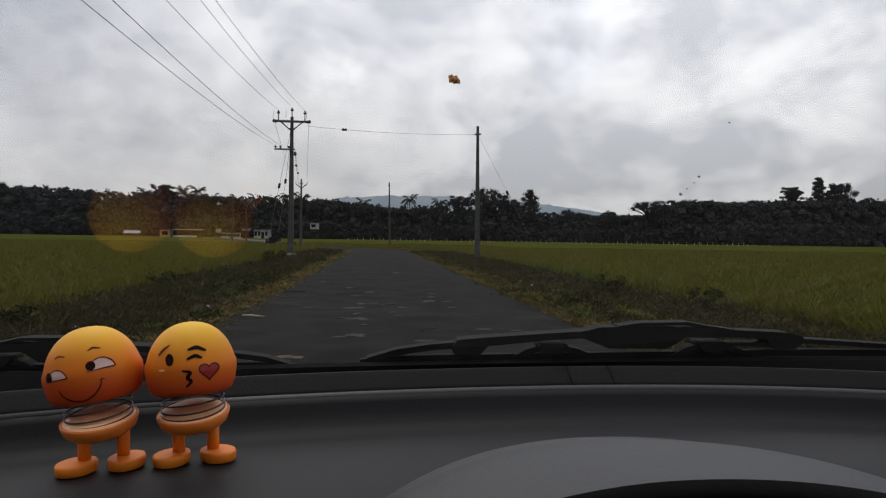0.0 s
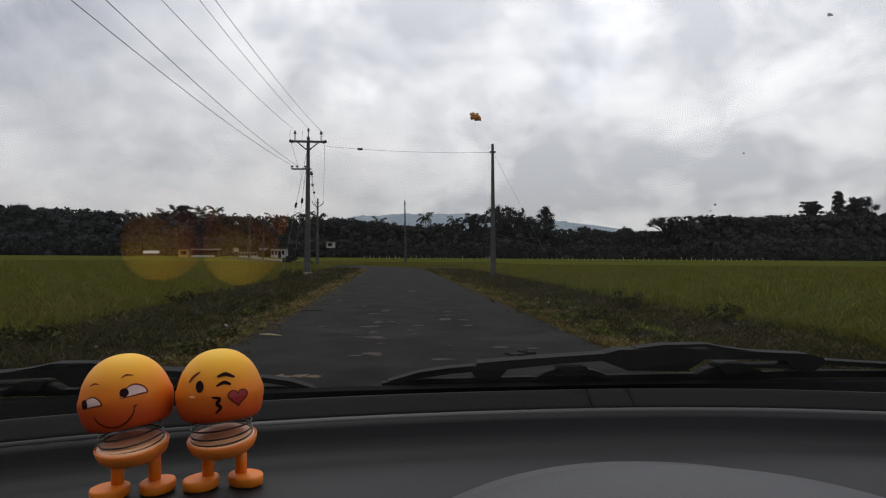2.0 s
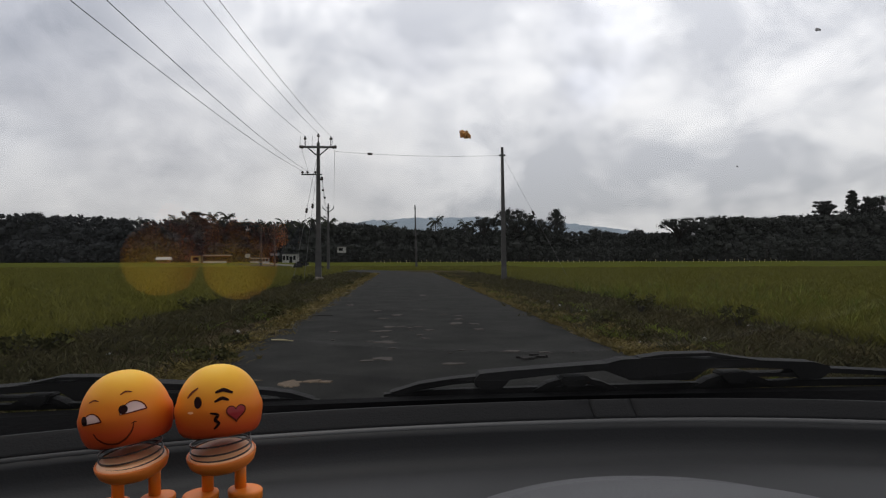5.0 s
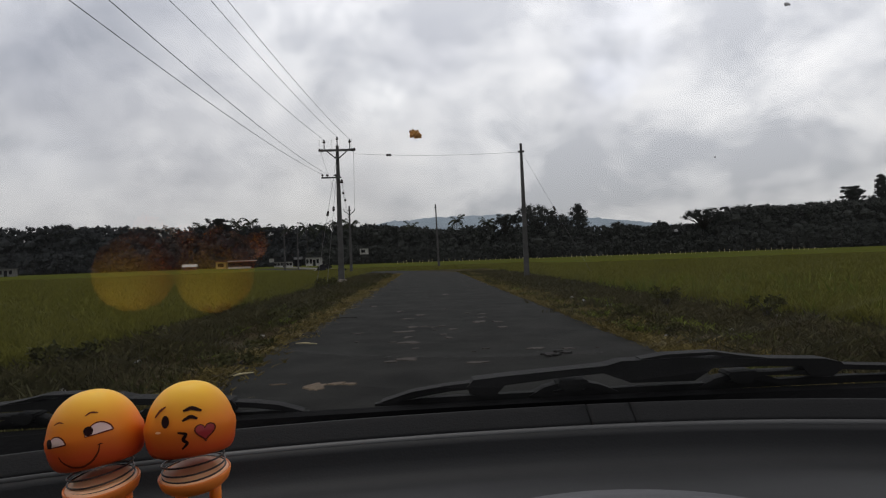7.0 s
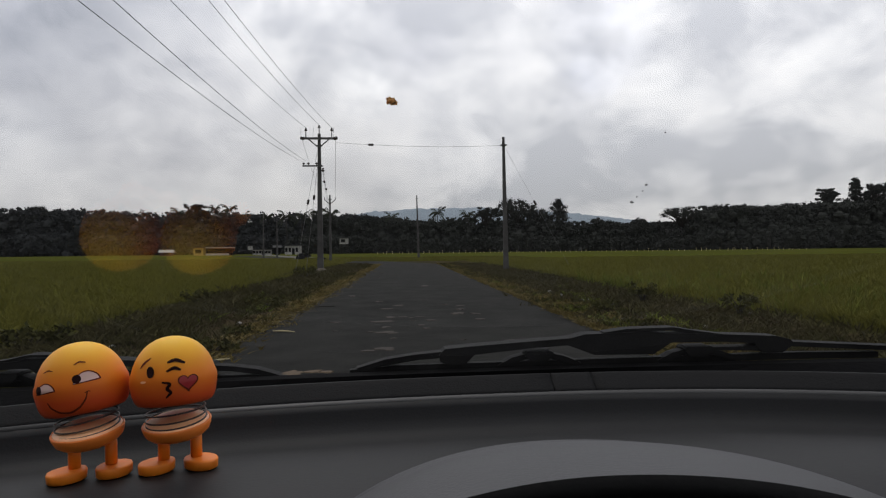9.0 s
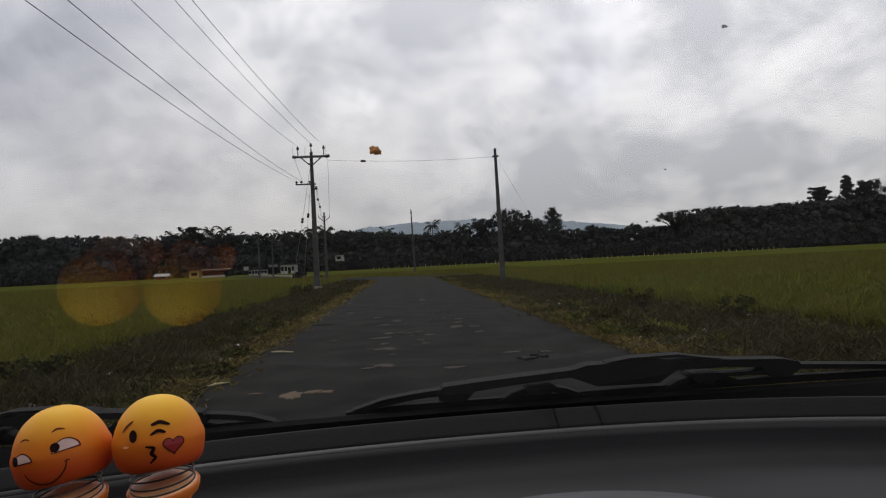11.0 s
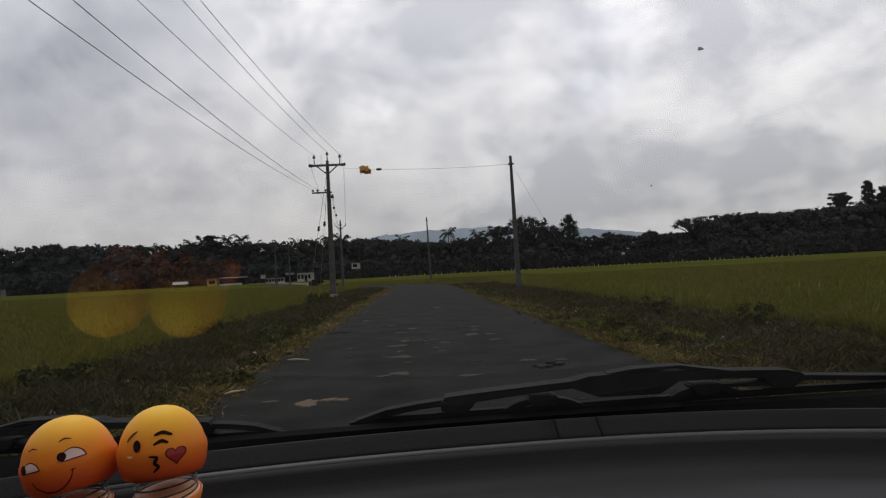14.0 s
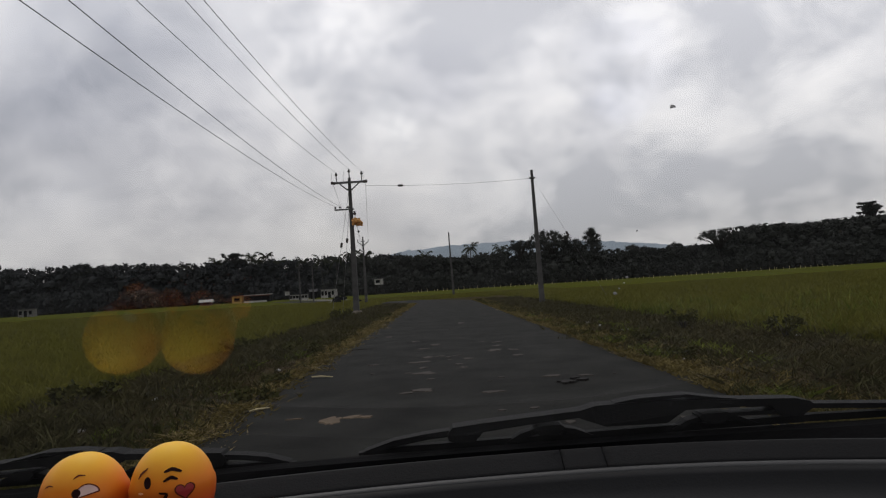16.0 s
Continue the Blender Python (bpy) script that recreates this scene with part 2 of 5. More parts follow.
M_FOOT = material("orange_plastic", (0.80, 0.22, 0.011), 0.5, other=(0.76, 0.17, 0.009), scale=60, amount=0.5)
M_DISH = material("peach_plastic", (0.76, 0.20, 0.026), 0.5, other=(0.74, 0.17, 0.020), scale=60, amount=0.5)
M_TRAY = material("pale_peach_plastic", (0.95, 0.50, 0.27), 0.4, scale=60, amount=0.4)


def head_material():
    m = bpy.data.materials.new("yellow_to_orange_plastic")
    m.use_nodes = True
    nt = m.node_tree
    b = nt.nodes["Principled BSDF"]
    b.inputs["Roughness"].default_value, b.inputs["Specular IOR Level"].default_value = 0.48, 0.22
    b.inputs["Subsurface Weight"].default_value = 0.06
    b.inputs["Subsurface Radius"].default_value = (0.004, 0.002, 0.0005)
    tc = nt.nodes.new("ShaderNodeTexCoord")
    s = nt.nodes.new("ShaderNodeSeparateXYZ")
    nt.links.new(tc.outputs["Object"], s.inputs[0])
    n = nt.nodes.new("ShaderNodeTexNoise")
    n.inputs["Scale"].default_value = 60
    nt.links.new(tc.outputs["Object"], n.inputs[0])
    add = nt.nodes.new("ShaderNodeMath")
    add.operation = "MULTIPLY_ADD"
    nt.links.new(n.outputs[0], add.inputs[0])
    add.inputs[1].default_value = 0.004
    nt.links.new(s.outputs[2], add.inputs[2])
    r = nt.nodes.new("ShaderNodeMapRange")
    nt.links.new(add.outputs[0], r.inputs[0])
    r.inputs[1].default_value, r.inputs[2].default_value = 0.0400, 0.0660
    ramp = nt.nodes.new("ShaderNodeValToRGB")
    ramp.color_ramp.elements[0].color = (0.58, 0.072, 0.016, 1)
    ramp.color_ramp.elements[1].color = (0.80, 0.46, 0.022, 1)
    ramp.color_ramp.elements.new(0.45).color = (0.70, 0.20, 0.010, 1)
    nt.links.new(r.outputs[0], ramp.inputs[0])
    nt.links.new(ramp.outputs[0], b.inputs["Base Color"])
    return m


M_HEAD = head_material()


def glass_material():
    m = bpy.data.materials.new("windscreen_glass")
    m.use_nodes = True
    nt = m.node_tree
    nt.nodes.clear()
    out = nt.nodes.new("ShaderNodeOutputMaterial")
    mix, clear, gloss = (nt.nodes.new("ShaderNode" + k) for k in ("MixShader", "BsdfTransparent", "BsdfGlossy"))
    fres = nt.nodes.new("ShaderNodeFresnel")
    fres.inputs[0].default_value = 1.53
    clear.inputs[0].default_value = (0.965, 0.95, 0.945, 1)
    gloss.inputs["Roughness"].default_value = 0.055
    # thin film of dust, streaked by the wipers
    dust, film = nt.nodes.new("ShaderNodeMixShader"), nt.nodes.new("ShaderNodeBsdfTranslucent")
    film.inputs[0].default_value = (0.80, 0.80, 0.82, 1)
    tc, mp, smear = nt.nodes.new("ShaderNodeTexCoord"), nt.nodes.new("ShaderNodeMapping"), nt.nodes.new("ShaderNodeTexNoise")
    mp.inputs["Scale"].default_value = (34, 5, 5)
    smear.inputs["Scale"].default_value, smear.inputs["Detail"].default_value = 1.0, 5
    nt.links.new(tc.outputs["Object"], mp.inputs[0])
    nt.links.new(mp.outputs[0], smear.inputs[0])
    thick = nt.nodes.new("ShaderNodeMapRange")
    nt.links.new(smear.outputs[0], thick.inputs[0])
    thick.inputs[1].default_value, thick.inputs[2].default_value = 0.3, 0.75
    thick.inputs[3].default_value, thick.inputs[4].default_value = 0.0008, 0.0045
    nt.links.new(thick.outputs[0], dust.inputs[0])
    nt.links.new(clear.outputs[0], dust.inputs[1])
    nt.links.new(film.outputs[0], dust.inputs[2])
    nt.links.new(fres.outputs[0], mix.inputs[0])
    nt.links.new(dust.outputs[0], mix.inputs[1])
    nt.links.new(gloss.outputs[0], mix.inputs[2])
    nt.links.new(mix.outputs[0], out.inputs[0])
    return m


M_GLASS = glass_material()


def ground_material():
    """Soil and low grass beside the road, paddy green on the fields, set by where the plots lie; the far field is
    darkened for crop shade.
    """
    m = bpy.data.materials.new("ground_soil_and_grass")
    m.use_nodes = True
    nt = m.node_tree
    b = nt.nodes["Principled BSDF"]
    b.inputs["Roughness"].default_value, b.inputs["Specular IOR Level"].default_value = 1.0, 0.0
    tc = nt.nodes.new("ShaderNodeTexCoord")
    s = nt.nodes.new("ShaderNodeSeparateXYZ")
    nt.links.new(tc.outputs["Object"], s.inputs[0])

    def noise_at(scale, detail=5):
        n = nt.nodes.new("ShaderNodeTexNoise")
        n.inputs["Scale"].default_value, n.inputs["Detail"].default_value = scale, detail
        nt.links.new(tc.outputs["Object"], n.inputs[0])
        return n.outputs[0]

    def mth(op, a, b2):
        n = nt.nodes.new("ShaderNodeMath")
        n.operation = op
        for i, v in enumerate((a, b2)):
            if isinstance(v, (int, float)):
                n.inputs[i].default_value = v
            else:
                nt.links.new(v, n.inputs[i])
        return n.outputs[0]

    def step(v, lo, hi):
        n = nt.nodes.new("ShaderNodeMapRange")
        n.interpolation_type = "SMOOTHSTEP"
        nt.links.new(v, n.inputs[0])
        n.inputs[1].default_value, n.inputs[2].default_value = lo, hi
        return n.outputs[0]

    def mix(f, a, b2):
        n = nt.nodes.new("ShaderNodeMix")
        n.data_type = "RGBA"
        nt.links.new(f, n.inputs[0])
        for i, v in ((6, a), (7, b2)):
            if isinstance(v, tuple):
                n.inputs[i].default_value = (*v, 1)
            else:
                nt.links.new(v, n.inputs[i])
        return n.outputs[2]

    n1, n2, n3, n4 = noise_at(0.35), noise_at(2.6), noise_at(30, 8), noise_at(0.05)
    verge = mix(step(n1, 0.42, 0.62), (0.048, 0.036, 0.021), (0.030, 0.029, 0.013))
    verge = mix(step(n2, 0.45, 0.7), verge, (0.052, 0.042, 0.023))
    verge = mix(step(n3, 0.5, 0.75), verge, (0.018, 0.019, 0.010))
    field = mix(step(n1, 0.35, 0.7), (0.052, 0.058, 0.008), (0.074, 0.072, 0.010))
    field = mix(step(n4, 0.45, 0.6), field, (0.056, 0.067, 0.011))
    field = mix(step(n3, 0.5, 0.8), field, (0.038, 0.047, 0.011))
    # past the blades, the crop's own shade is put into the ground colour
    field = mix(step(s.outputs[1], 90.0, 125.0), field, mix(step(n4, 0.4, 0.62), (0.058, 0.061, 0.011), (0.047, 0.054, 0.012)))
    wob = mth("MULTIPLY", mth("SUBTRACT", n2, 0.5), 1.6)
    left = step(mth("ADD", mth("MULTIPLY", s.outputs[0], -1), wob), 4.86, 5.76)
    right = step(mth("ADD", s.outputs[0], wob), 5.8, 7.2)
    beyond = step(mth("ADD", s.outputs[1], wob), 68.0, 72.0)
    nt.links.new(mix(mth("MAXIMUM", mth("MAXIMUM", left, right), beyond), verge, field), b.inputs["Base Color"])
    bp = nt.nodes.new("ShaderNodeBump")
    bp.inputs["Strength"].default_value, bp.inputs["Distance"].default_value = 0.8, 0.05
    nt.links.new(n3, bp.inputs["Height"])
    nt.links.new(bp.outputs[0], b.inputs["Normal"])
    return m


M_GROUND = ground_material()


# ======================================================================= mesh helpers
def mesh_object(name, verts, faces, mats, smooth=True, index=None):
    me = bpy.data.meshes.new(name)
    if isinstance(faces, np.ndarray):
        n, k = faces.shape
        me.vertices.add(len(verts))
        me.vertices.foreach_set("co", np.asarray(verts, dtype=np.float32).ravel())
        me.loops.add(n * k)
        me.loops.foreach_set("vertex_index", faces.astype(np.int32).ravel())
        me.polygons.add(n)
        me.polygons.foreach_set("loop_start", np.arange(0, n * k, k, dtype=np.int32))
        me.update(calc_edges=True)
    else:
        me.from_pydata([tuple(v) for v in verts], [], [tuple(f) for f in faces])
    for mt in mats if isinstance(mats, (list, tuple)) else [mats]:
        me.materials.append(mt)
    if index is not None:
        me.polygons.foreach_set("material_index", index)
    me.polygons.foreach_set("use_smooth", [bool(smooth)] * len(me.polygons))
    me.update()
    return new(name, me)


def part(name, bm, mat, parent=None, label="", smooth=False):
    me = bpy.data.meshes.new(name)
    bmesh.ops.recalc_face_normals(bm, faces=bm.faces)
    bm.to_mesh(me)
    bm.free()
    me.materials.append(mat)
    if smooth:
        me.polygons.foreach_set("use_smooth", [True] * len(me.polygons))
    ob = new(name, me)
    ob.parent = parent
    if label:
        ob["label"] = label
    return ob


def thing(name, at, label, category, group="", kind=""):
    ob = new(name)
    ob.location = at
    ob.empty_display_size = 0.1
    return tagged(ob, label, category, group, kind)


def add_box(bm, lo, hi, bevel=0.0, m=None):
    c = [(a + b) / 2 for a, b in zip(lo, hi)]
    g = bmesh.ops.create_cube(bm, size=1, matrix=(m or Matrix()) @ Matrix.Translation(c) @ Matrix.Diagonal((*[b - a for a, b in zip(lo, hi)], 1)))
    if bevel:
        es = list({ed for v in g["verts"] for ed in v.link_edges})
        bmesh.ops.bevel(bm, geom=es, offset=bevel, segments=2, affect="EDGES", profile=0.6)


def add_rod(bm, a, b, r1, r2=None, n=10):
    a, b = Vector(a), Vector(b)
    m = Matrix.Translation((a + b) / 2) @ (b - a).to_track_quat("Z", "Y").to_matrix().to_4x4()
    bmesh.ops.create_cone(bm, cap_ends=True, segments=n, radius1=r1, radius2=r1 if r2 is None else r2, depth=(b - a).length, matrix=m)


def add_lathe(bm, profile, n=32, sx=1.0, sy=1.0, m=None):
    m = m or Matrix()
    rings = []
    for r, z in profile:
        rings.append([bm.verts.new(m @ Vector((sx * r * math.cos(2 * math.pi * i / n), sy * r * math.sin(2 * math.pi * i / n), z))) for i in range(n)])
    made = []
    for a, b in zip(rings, rings[1:]):
        for i in range(n):
            made.append(bm.faces.new((a[i], a[(i + 1) % n], b[(i + 1) % n], b[i])))
    made.append(bm.faces.new(rings[0][::-1]))
    made.append(bm.faces.new(rings[-1]))
    return made


def add_tube(bm, points, radius, n=6):
    rings = []
    pts = [Vector(p) for p in points]
    for i, p in enumerate(pts):
        d = (pts[min(i + 1, len(pts) - 1)] - pts[max(i - 1, 0)]).normalized()
        q = d.to_track_quat("Z", "Y")
        r = radius[i] if isinstance(radius, (list, tuple)) else radius
        rings.append([bm.verts.new(p + q @ Vector((r * math.cos(2 * math.pi * k / n), r * math.sin(2 * math.pi * k / n), 0))) for k in range(n)])
    made = []
    for a, b in zip(rings, rings[1:]):
        for k in range(n):
            made.append(bm.faces.new((a[k], a[(k + 1) % n], b[(k + 1) % n], b[k])))
    made.append(bm.faces.new(rings[0][::-1]))
    made.append(bm.faces.new(rings[-1]))
    return made


# ======================================================================= ground, road, hill
def ground_z(x, y):
    off = max(-2.09 - x, x - 2.89, 0.0)
    rough = min(off / 0.5, 1.0) * (0.05 * noise.noise((x * 0.7, y * 0.7, 0)) + 0.03 * noise.noise((x * 2.3, y * 2.3, 4)))
    ditch = -0.10 * math.exp(-((x + 5.16) / 0.45) ** 2) - 0.07 * math.exp(-((x - 5.29) / 0.5) ** 2)
    near = 1.0 if abs(x) < 40 and -20 < y < 90 else 0.0
    return (rough + ditch - 0.02 * min(off / 0.4, 1.0)) * near


def axis(far, fine, growth, start=0.0):
    out, v, d = [start], start, fine
    while v < far:
        v += d
        if v > start + fine * 60:
            d *= growth
        out.append(v)
    return out


ax = axis(4200, 0.18, 1.13)
xs = [-v for v in ax[::-1][:-1]] + ax
ys = [-4200, -900, -200, -60, -20] + [-12 + v for v in axis(4300, 0.3, 1.06)]
gv = [(x, y, ground_z(x, y)) for y in ys for x in xs]
nx = len(xs)
gf = [(j * nx + i, j * nx + i + 1, (j + 1) * nx + i + 1, (j + 1) * nx + i) for j in range(len(ys) - 1) for i in range(nx - 1)]
ground = tagged(mesh_object("ground", gv, gf, M_GROUND), "flat farmland of green paddy and weedy brown verges", "ground", kind="structure")


def road_middle(y):
    """Middle line: straight, then swinging to the left past the last bend."""
    if y < 51:
        return Vector((0.40, y, 0)), Vector((0, 1, 0))
    r, a = 25.0, (y - 51) / 25.0
    if a < 0.34:
        return Vector((0.40 - r * (1 - math.cos(a)), 51 + r * math.sin(a), 0)), Vector((-math.sin(a), math.cos(a), 0))
    d = Vector((-math.sin(0.34), math.cos(0.34), 0))
    return Vector((0.40 - r * (1 - math.cos(0.34)), 51 + r * math.sin(0.34), 0)) + d * ((a - 0.34) * r), d


rv, rf = [], []
ACROSS = (-1.0, -0.985, -0.75, -0.5, -0.25, 0.0, 0.25, 0.5, 0.75, 0.985, 1.0)
stations = [-14 + 0.25 * i for i in range(760)]
for j, s in enumerate(stations):
    c, d = road_middle(s)
    side = Vector((d.y, -d.x, 0))
    jag_l = 0.11 * noise.noise((s * 1.3, 0, 9)) + 0.06 * noise.noise((s * 5, 3, 9)) - 0.02
    jag_r = 0.11 * noise.noise((s * 1.3, 7, 2)) + 0.06 * noise.noise((s * 5, 5, 1))
    for k, w in enumerate(ACROSS):
        u = 2.565 * w + (jag_l if k < 2 else 0) + (jag_r if k > 8 else 0)
        z = 0.018 + 0.02 * (1 - (u / 2.565) ** 2) + 0.004 * noise.noise((u, s * 0.4, 1))
        rv.append((*(c + side * u).xy, z if 0 < k < 10 else -0.06))
    if j:
        for k in range(10):
            a = (j - 1) * 11 + k
            rf.append((a, a + 1, a + 12, a + 11))
road = tagged(mesh_object("road", rv, rf, M_ROAD), "narrow dark asphalt lane with ragged edges", "road", kind="structure")


# far hill behind the trees, the haze of distance painted in as blue
hv, hf = [], []
for j in range(2):
    for i in range(300):
        x = -1270 + 3400 * i / 299
        top = np.interp(x, (-1270, -600, -260, -150, -39, 118, 273, 450, 630, 808, 1000, 1280, 2130), (25, 70, 124, 147, 157, 163, 163, 156, 143, 124, 98, 60, 22))
        top += 4.2 * noise.noise((x * 0.011, 0, 0)) + 3.4 * noise.noise((x * 0.05, 0, 3))
        top += 4.2 * noise.noise((x * 0.16, 0, 3)) + 3.4 * noise.noise((x * 0.45, 0, 8))
        hv += [(x, 2500 + 250 * j, -5), (x, 2560 + 160 * j, top * 0.55), (x, 2625, top)] if j == 0 else [(x, 3100, -5), (x, 2900, top * 0.6), (x, 2700, top * 0.98)]
for j in range(2):
    for i in range(299):
        for k in range(2):
            a = j * 900 + i * 3 + k
            hf.append((a, a + 3, a + 4, a + 1))
for i in range(299):
    hf.append((i * 3 + 2, i * 3 + 5, 900 + i * 3 + 5, 900 + i * 3 + 2))
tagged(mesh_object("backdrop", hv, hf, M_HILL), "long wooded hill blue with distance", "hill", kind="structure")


# ======================================================================= planting
def leaf_quads(rng, centres, radii, count, size, squash=0.8, soft=False):
    """Random leaf clumps as small bent quads through a set of blobs. Returns corner and face arrays."""
    pick = rng.integers(0, len(centres), count)
    d = rng.normal(size=(count, 3))
    d /= np.linalg.norm(d, axis=1)[:, None]
    rad = radii[pick] * (np.minimum(np.abs(rng.normal(size=count)), 1.5) * 0.75 if soft else 0.35 + 0.65 * rng.random(count))
    p = centres[pick] + d * rad[:, None] * np.array([1, 1, squash])
    a = rng.normal(size=(count, 3))
    a /= np.linalg.norm(a, axis=1)[:, None]
    b = np.cross(a, rng.normal(size=(count, 3)))
    b /= np.linalg.norm(b, axis=1)[:, None]
    s = size * (0.5 + rng.random(count))[:, None]
    v = np.stack([p - a * s * 0.6, p + b * s * 0.4, p + a * s * 0.6, p - b * s * 0.4], 1).reshape(-1, 3)
    f = np.arange(count * 4).reshape(-1, 4)
    return v, f


def crown_blobs(rng, centres, radii, nu=7, nv=5):
    """Lumpy closed clumps of foliage, one round each centre."""
    th = np.arange(nu) * 2 * np.pi / nu
    ph = np.pi * (np.arange(nv) + 0.5) / nv
    unit = np.array([(np.cos(a) * np.sin(b), np.sin(a) * np.sin(b), np.cos(b)) for b in ph for a in th])
    n = len(centres)
    q = rng.normal(size=(n, 3, 3)) * 2.6
    o = rng.random((n, 3)) * 6.28
    w = np.sin(np.einsum("nkc,vc->nvk", q, unit) + o[:, None, :]).sum(2)
    r = radii[:, None] * (1 + 0.11 * w + 0.15 * rng.normal(size=w.shape))
    v = centres[:, None, :] + unit[None] * r[:, :, None] * np.array([1, 1, 0.85])
    quad = [(k * nu + i, k * nu + (i + 1) % nu, (k + 1) * nu + (i + 1) % nu, (k + 1) * nu + i) for k in range(nv - 1) for i in range(nu)]
    f = (np.array(quad)[None] + (np.arange(n) * nu * nv)[:, None, None]).reshape(-1, 4)
    return v.reshape(-1, 3), f[:, ::-1]


def woods(name, rng, xs0, y0, depth, tops, base, leaf, trees, per_tree, mat, label, low=0.78, stems=0.06):
    """A belt of crowded trees: lumpy crowns at uneven heights under a roofline, leaf sprays over them, stems below."""
    cs, rs, sv, sf = [], [], [], []
    for _ in range(trees):
        x = rng.uniform(xs0[0], xs0[1])
        y = y0 + depth * rng.random()
        top = np.interp(x, *tops) * (1 + (y - y0) / y0) * rng.uniform(low, 1.0)
        hgt = top - base
        r = hgt * rng.uniform(0.10, 0.20)
        for k in range(11):
            f = 1.0 if k < 4 else rng.uniform(0.1, 0.95)
            e = r * ((0.35, 0.5, 0.6, 0.45)[k] if k < 4 else 1.0)
            cs.append((x + rng.normal() * r * 0.9, y + rng.normal() * r * 0.45, base + (hgt - e * 0.9) * f - (abs(rng.normal()) * r * 0.4 if k else 0)))
            rs.append(e * rng.uniform(0.7, 1.15))
        for k in range(8):
            cs.append((x + rng.normal() * r * 2, y0 - 1 + 3 * rng.random() + (k > 4) * 4, base + hgt * (rng.uniform(0.08, 0.42) if k < 5 else rng.uniform(0.4, 0.72))))
            rs.append(r * rng.uniform(0.5, 0.9))
        if rng.random() > stems:
            continue
        w = 0.09
        i = len(sv)
        lean = rng.normal() * 0.3
        sv += [(x - w, y0 - 4, base - 1), (x + w, y0 - 4, base - 1), (x + w * 0.5 + lean, y0 - 4, base + hgt * 0.5), (x - w * 0.5 + lean, y0 - 4, base + hgt * 0.5),
               (x, y0 - 4 + w * 2, base - 1), (x + lean, y0 - 4 + w, base + hgt * 0.5)]
        sf += [(i, i + 1, i + 2, i + 3), (i + 1, i + 4, i + 5, i + 2), (i + 4, i, i + 3, i + 5)]
    cs, rs = np.array(cs), np.array(rs)
    bv, bf = crown_blobs(rng, cs, rs * 0.64, 6, 4)
    pick = rng.integers(0, len(cs), trees * per_tree)
    d = rng.normal(size=(len(pick), 3))
    d /= np.linalg.norm(d, axis=1)[:, None]
    v, f = leaf_quads(rng, cs[pick] + d * rs[pick][:, None] * np.array([1, 1, 0.85]) * rng.uniform(0.75, 1.25, len(pick))[:, None], np.full(len(pick), leaf * 0.9), len(pick), leaf)
    verts = np.concatenate([v, bv, np.array(sv)])
    faces = np.concatenate([f, bf + len(v), np.array(sf) + len(v) + len(bv)])
    idx = [0] * (len(f) + len(bf)) + [1] * len(sf)
    return tagged(mesh_object(name, verts, faces, [mat, M_BARK], False, idx), label, "woods", kind="stuff")


rng = np.random.default_rng(5)
L_TOP = ((-435, -261, -184, -169, -148, -133, -111, -92, -80, -63, -48, -24, 0), (25.9, 23.8, 21.2, 21.0, 20.3, 20.2, 18.7, 18.6, 18.3, 17.7, 17.7, 17.3, 15.7))
woods("woods", rng, (-275, -14), 290, 26, L_TOP, -0.3, 0.90, 380, 320, M_LEAF_HAZE, "dark wooded ridge beyond the paddy")
C_TOP = ((-34, -12, 0, 7, 25, 44, 59, 74, 89, 111), (14.4, 13.8, 13.1, 12.8, 13.0, 12.7, 11.5, 11.2, 10.9, 10.8))
woods("woods", rng, (-34, 108), 246, 18, C_TOP, -0.3, 0.69, 280, 350, M_LEAF, "dark belt of trees across the fields", 0.80, 0.05)
R_TOP = ((86, 95, 101, 108, 114, 121, 132, 143, 151, 158, 180, 264), (5.5, 7.0, 8.6, 11.3, 14.2, 16.9, 16.4, 16.7, 16.8, 17.3, 18.0, 20.4))
woods("woods", rng, (92, 255), 240, 22, R_TOP, -0.3, 0.74, 400, 290, M_LEAF, "dense dark thicket along the paddy edge", 0.88)
woods("woods", rng, (-470, -275), 290, 45, L_TOP, -0.3, 2.4, 130, 60, M_LEAF_HAZE, "dark wooded ridge beyond the paddy")


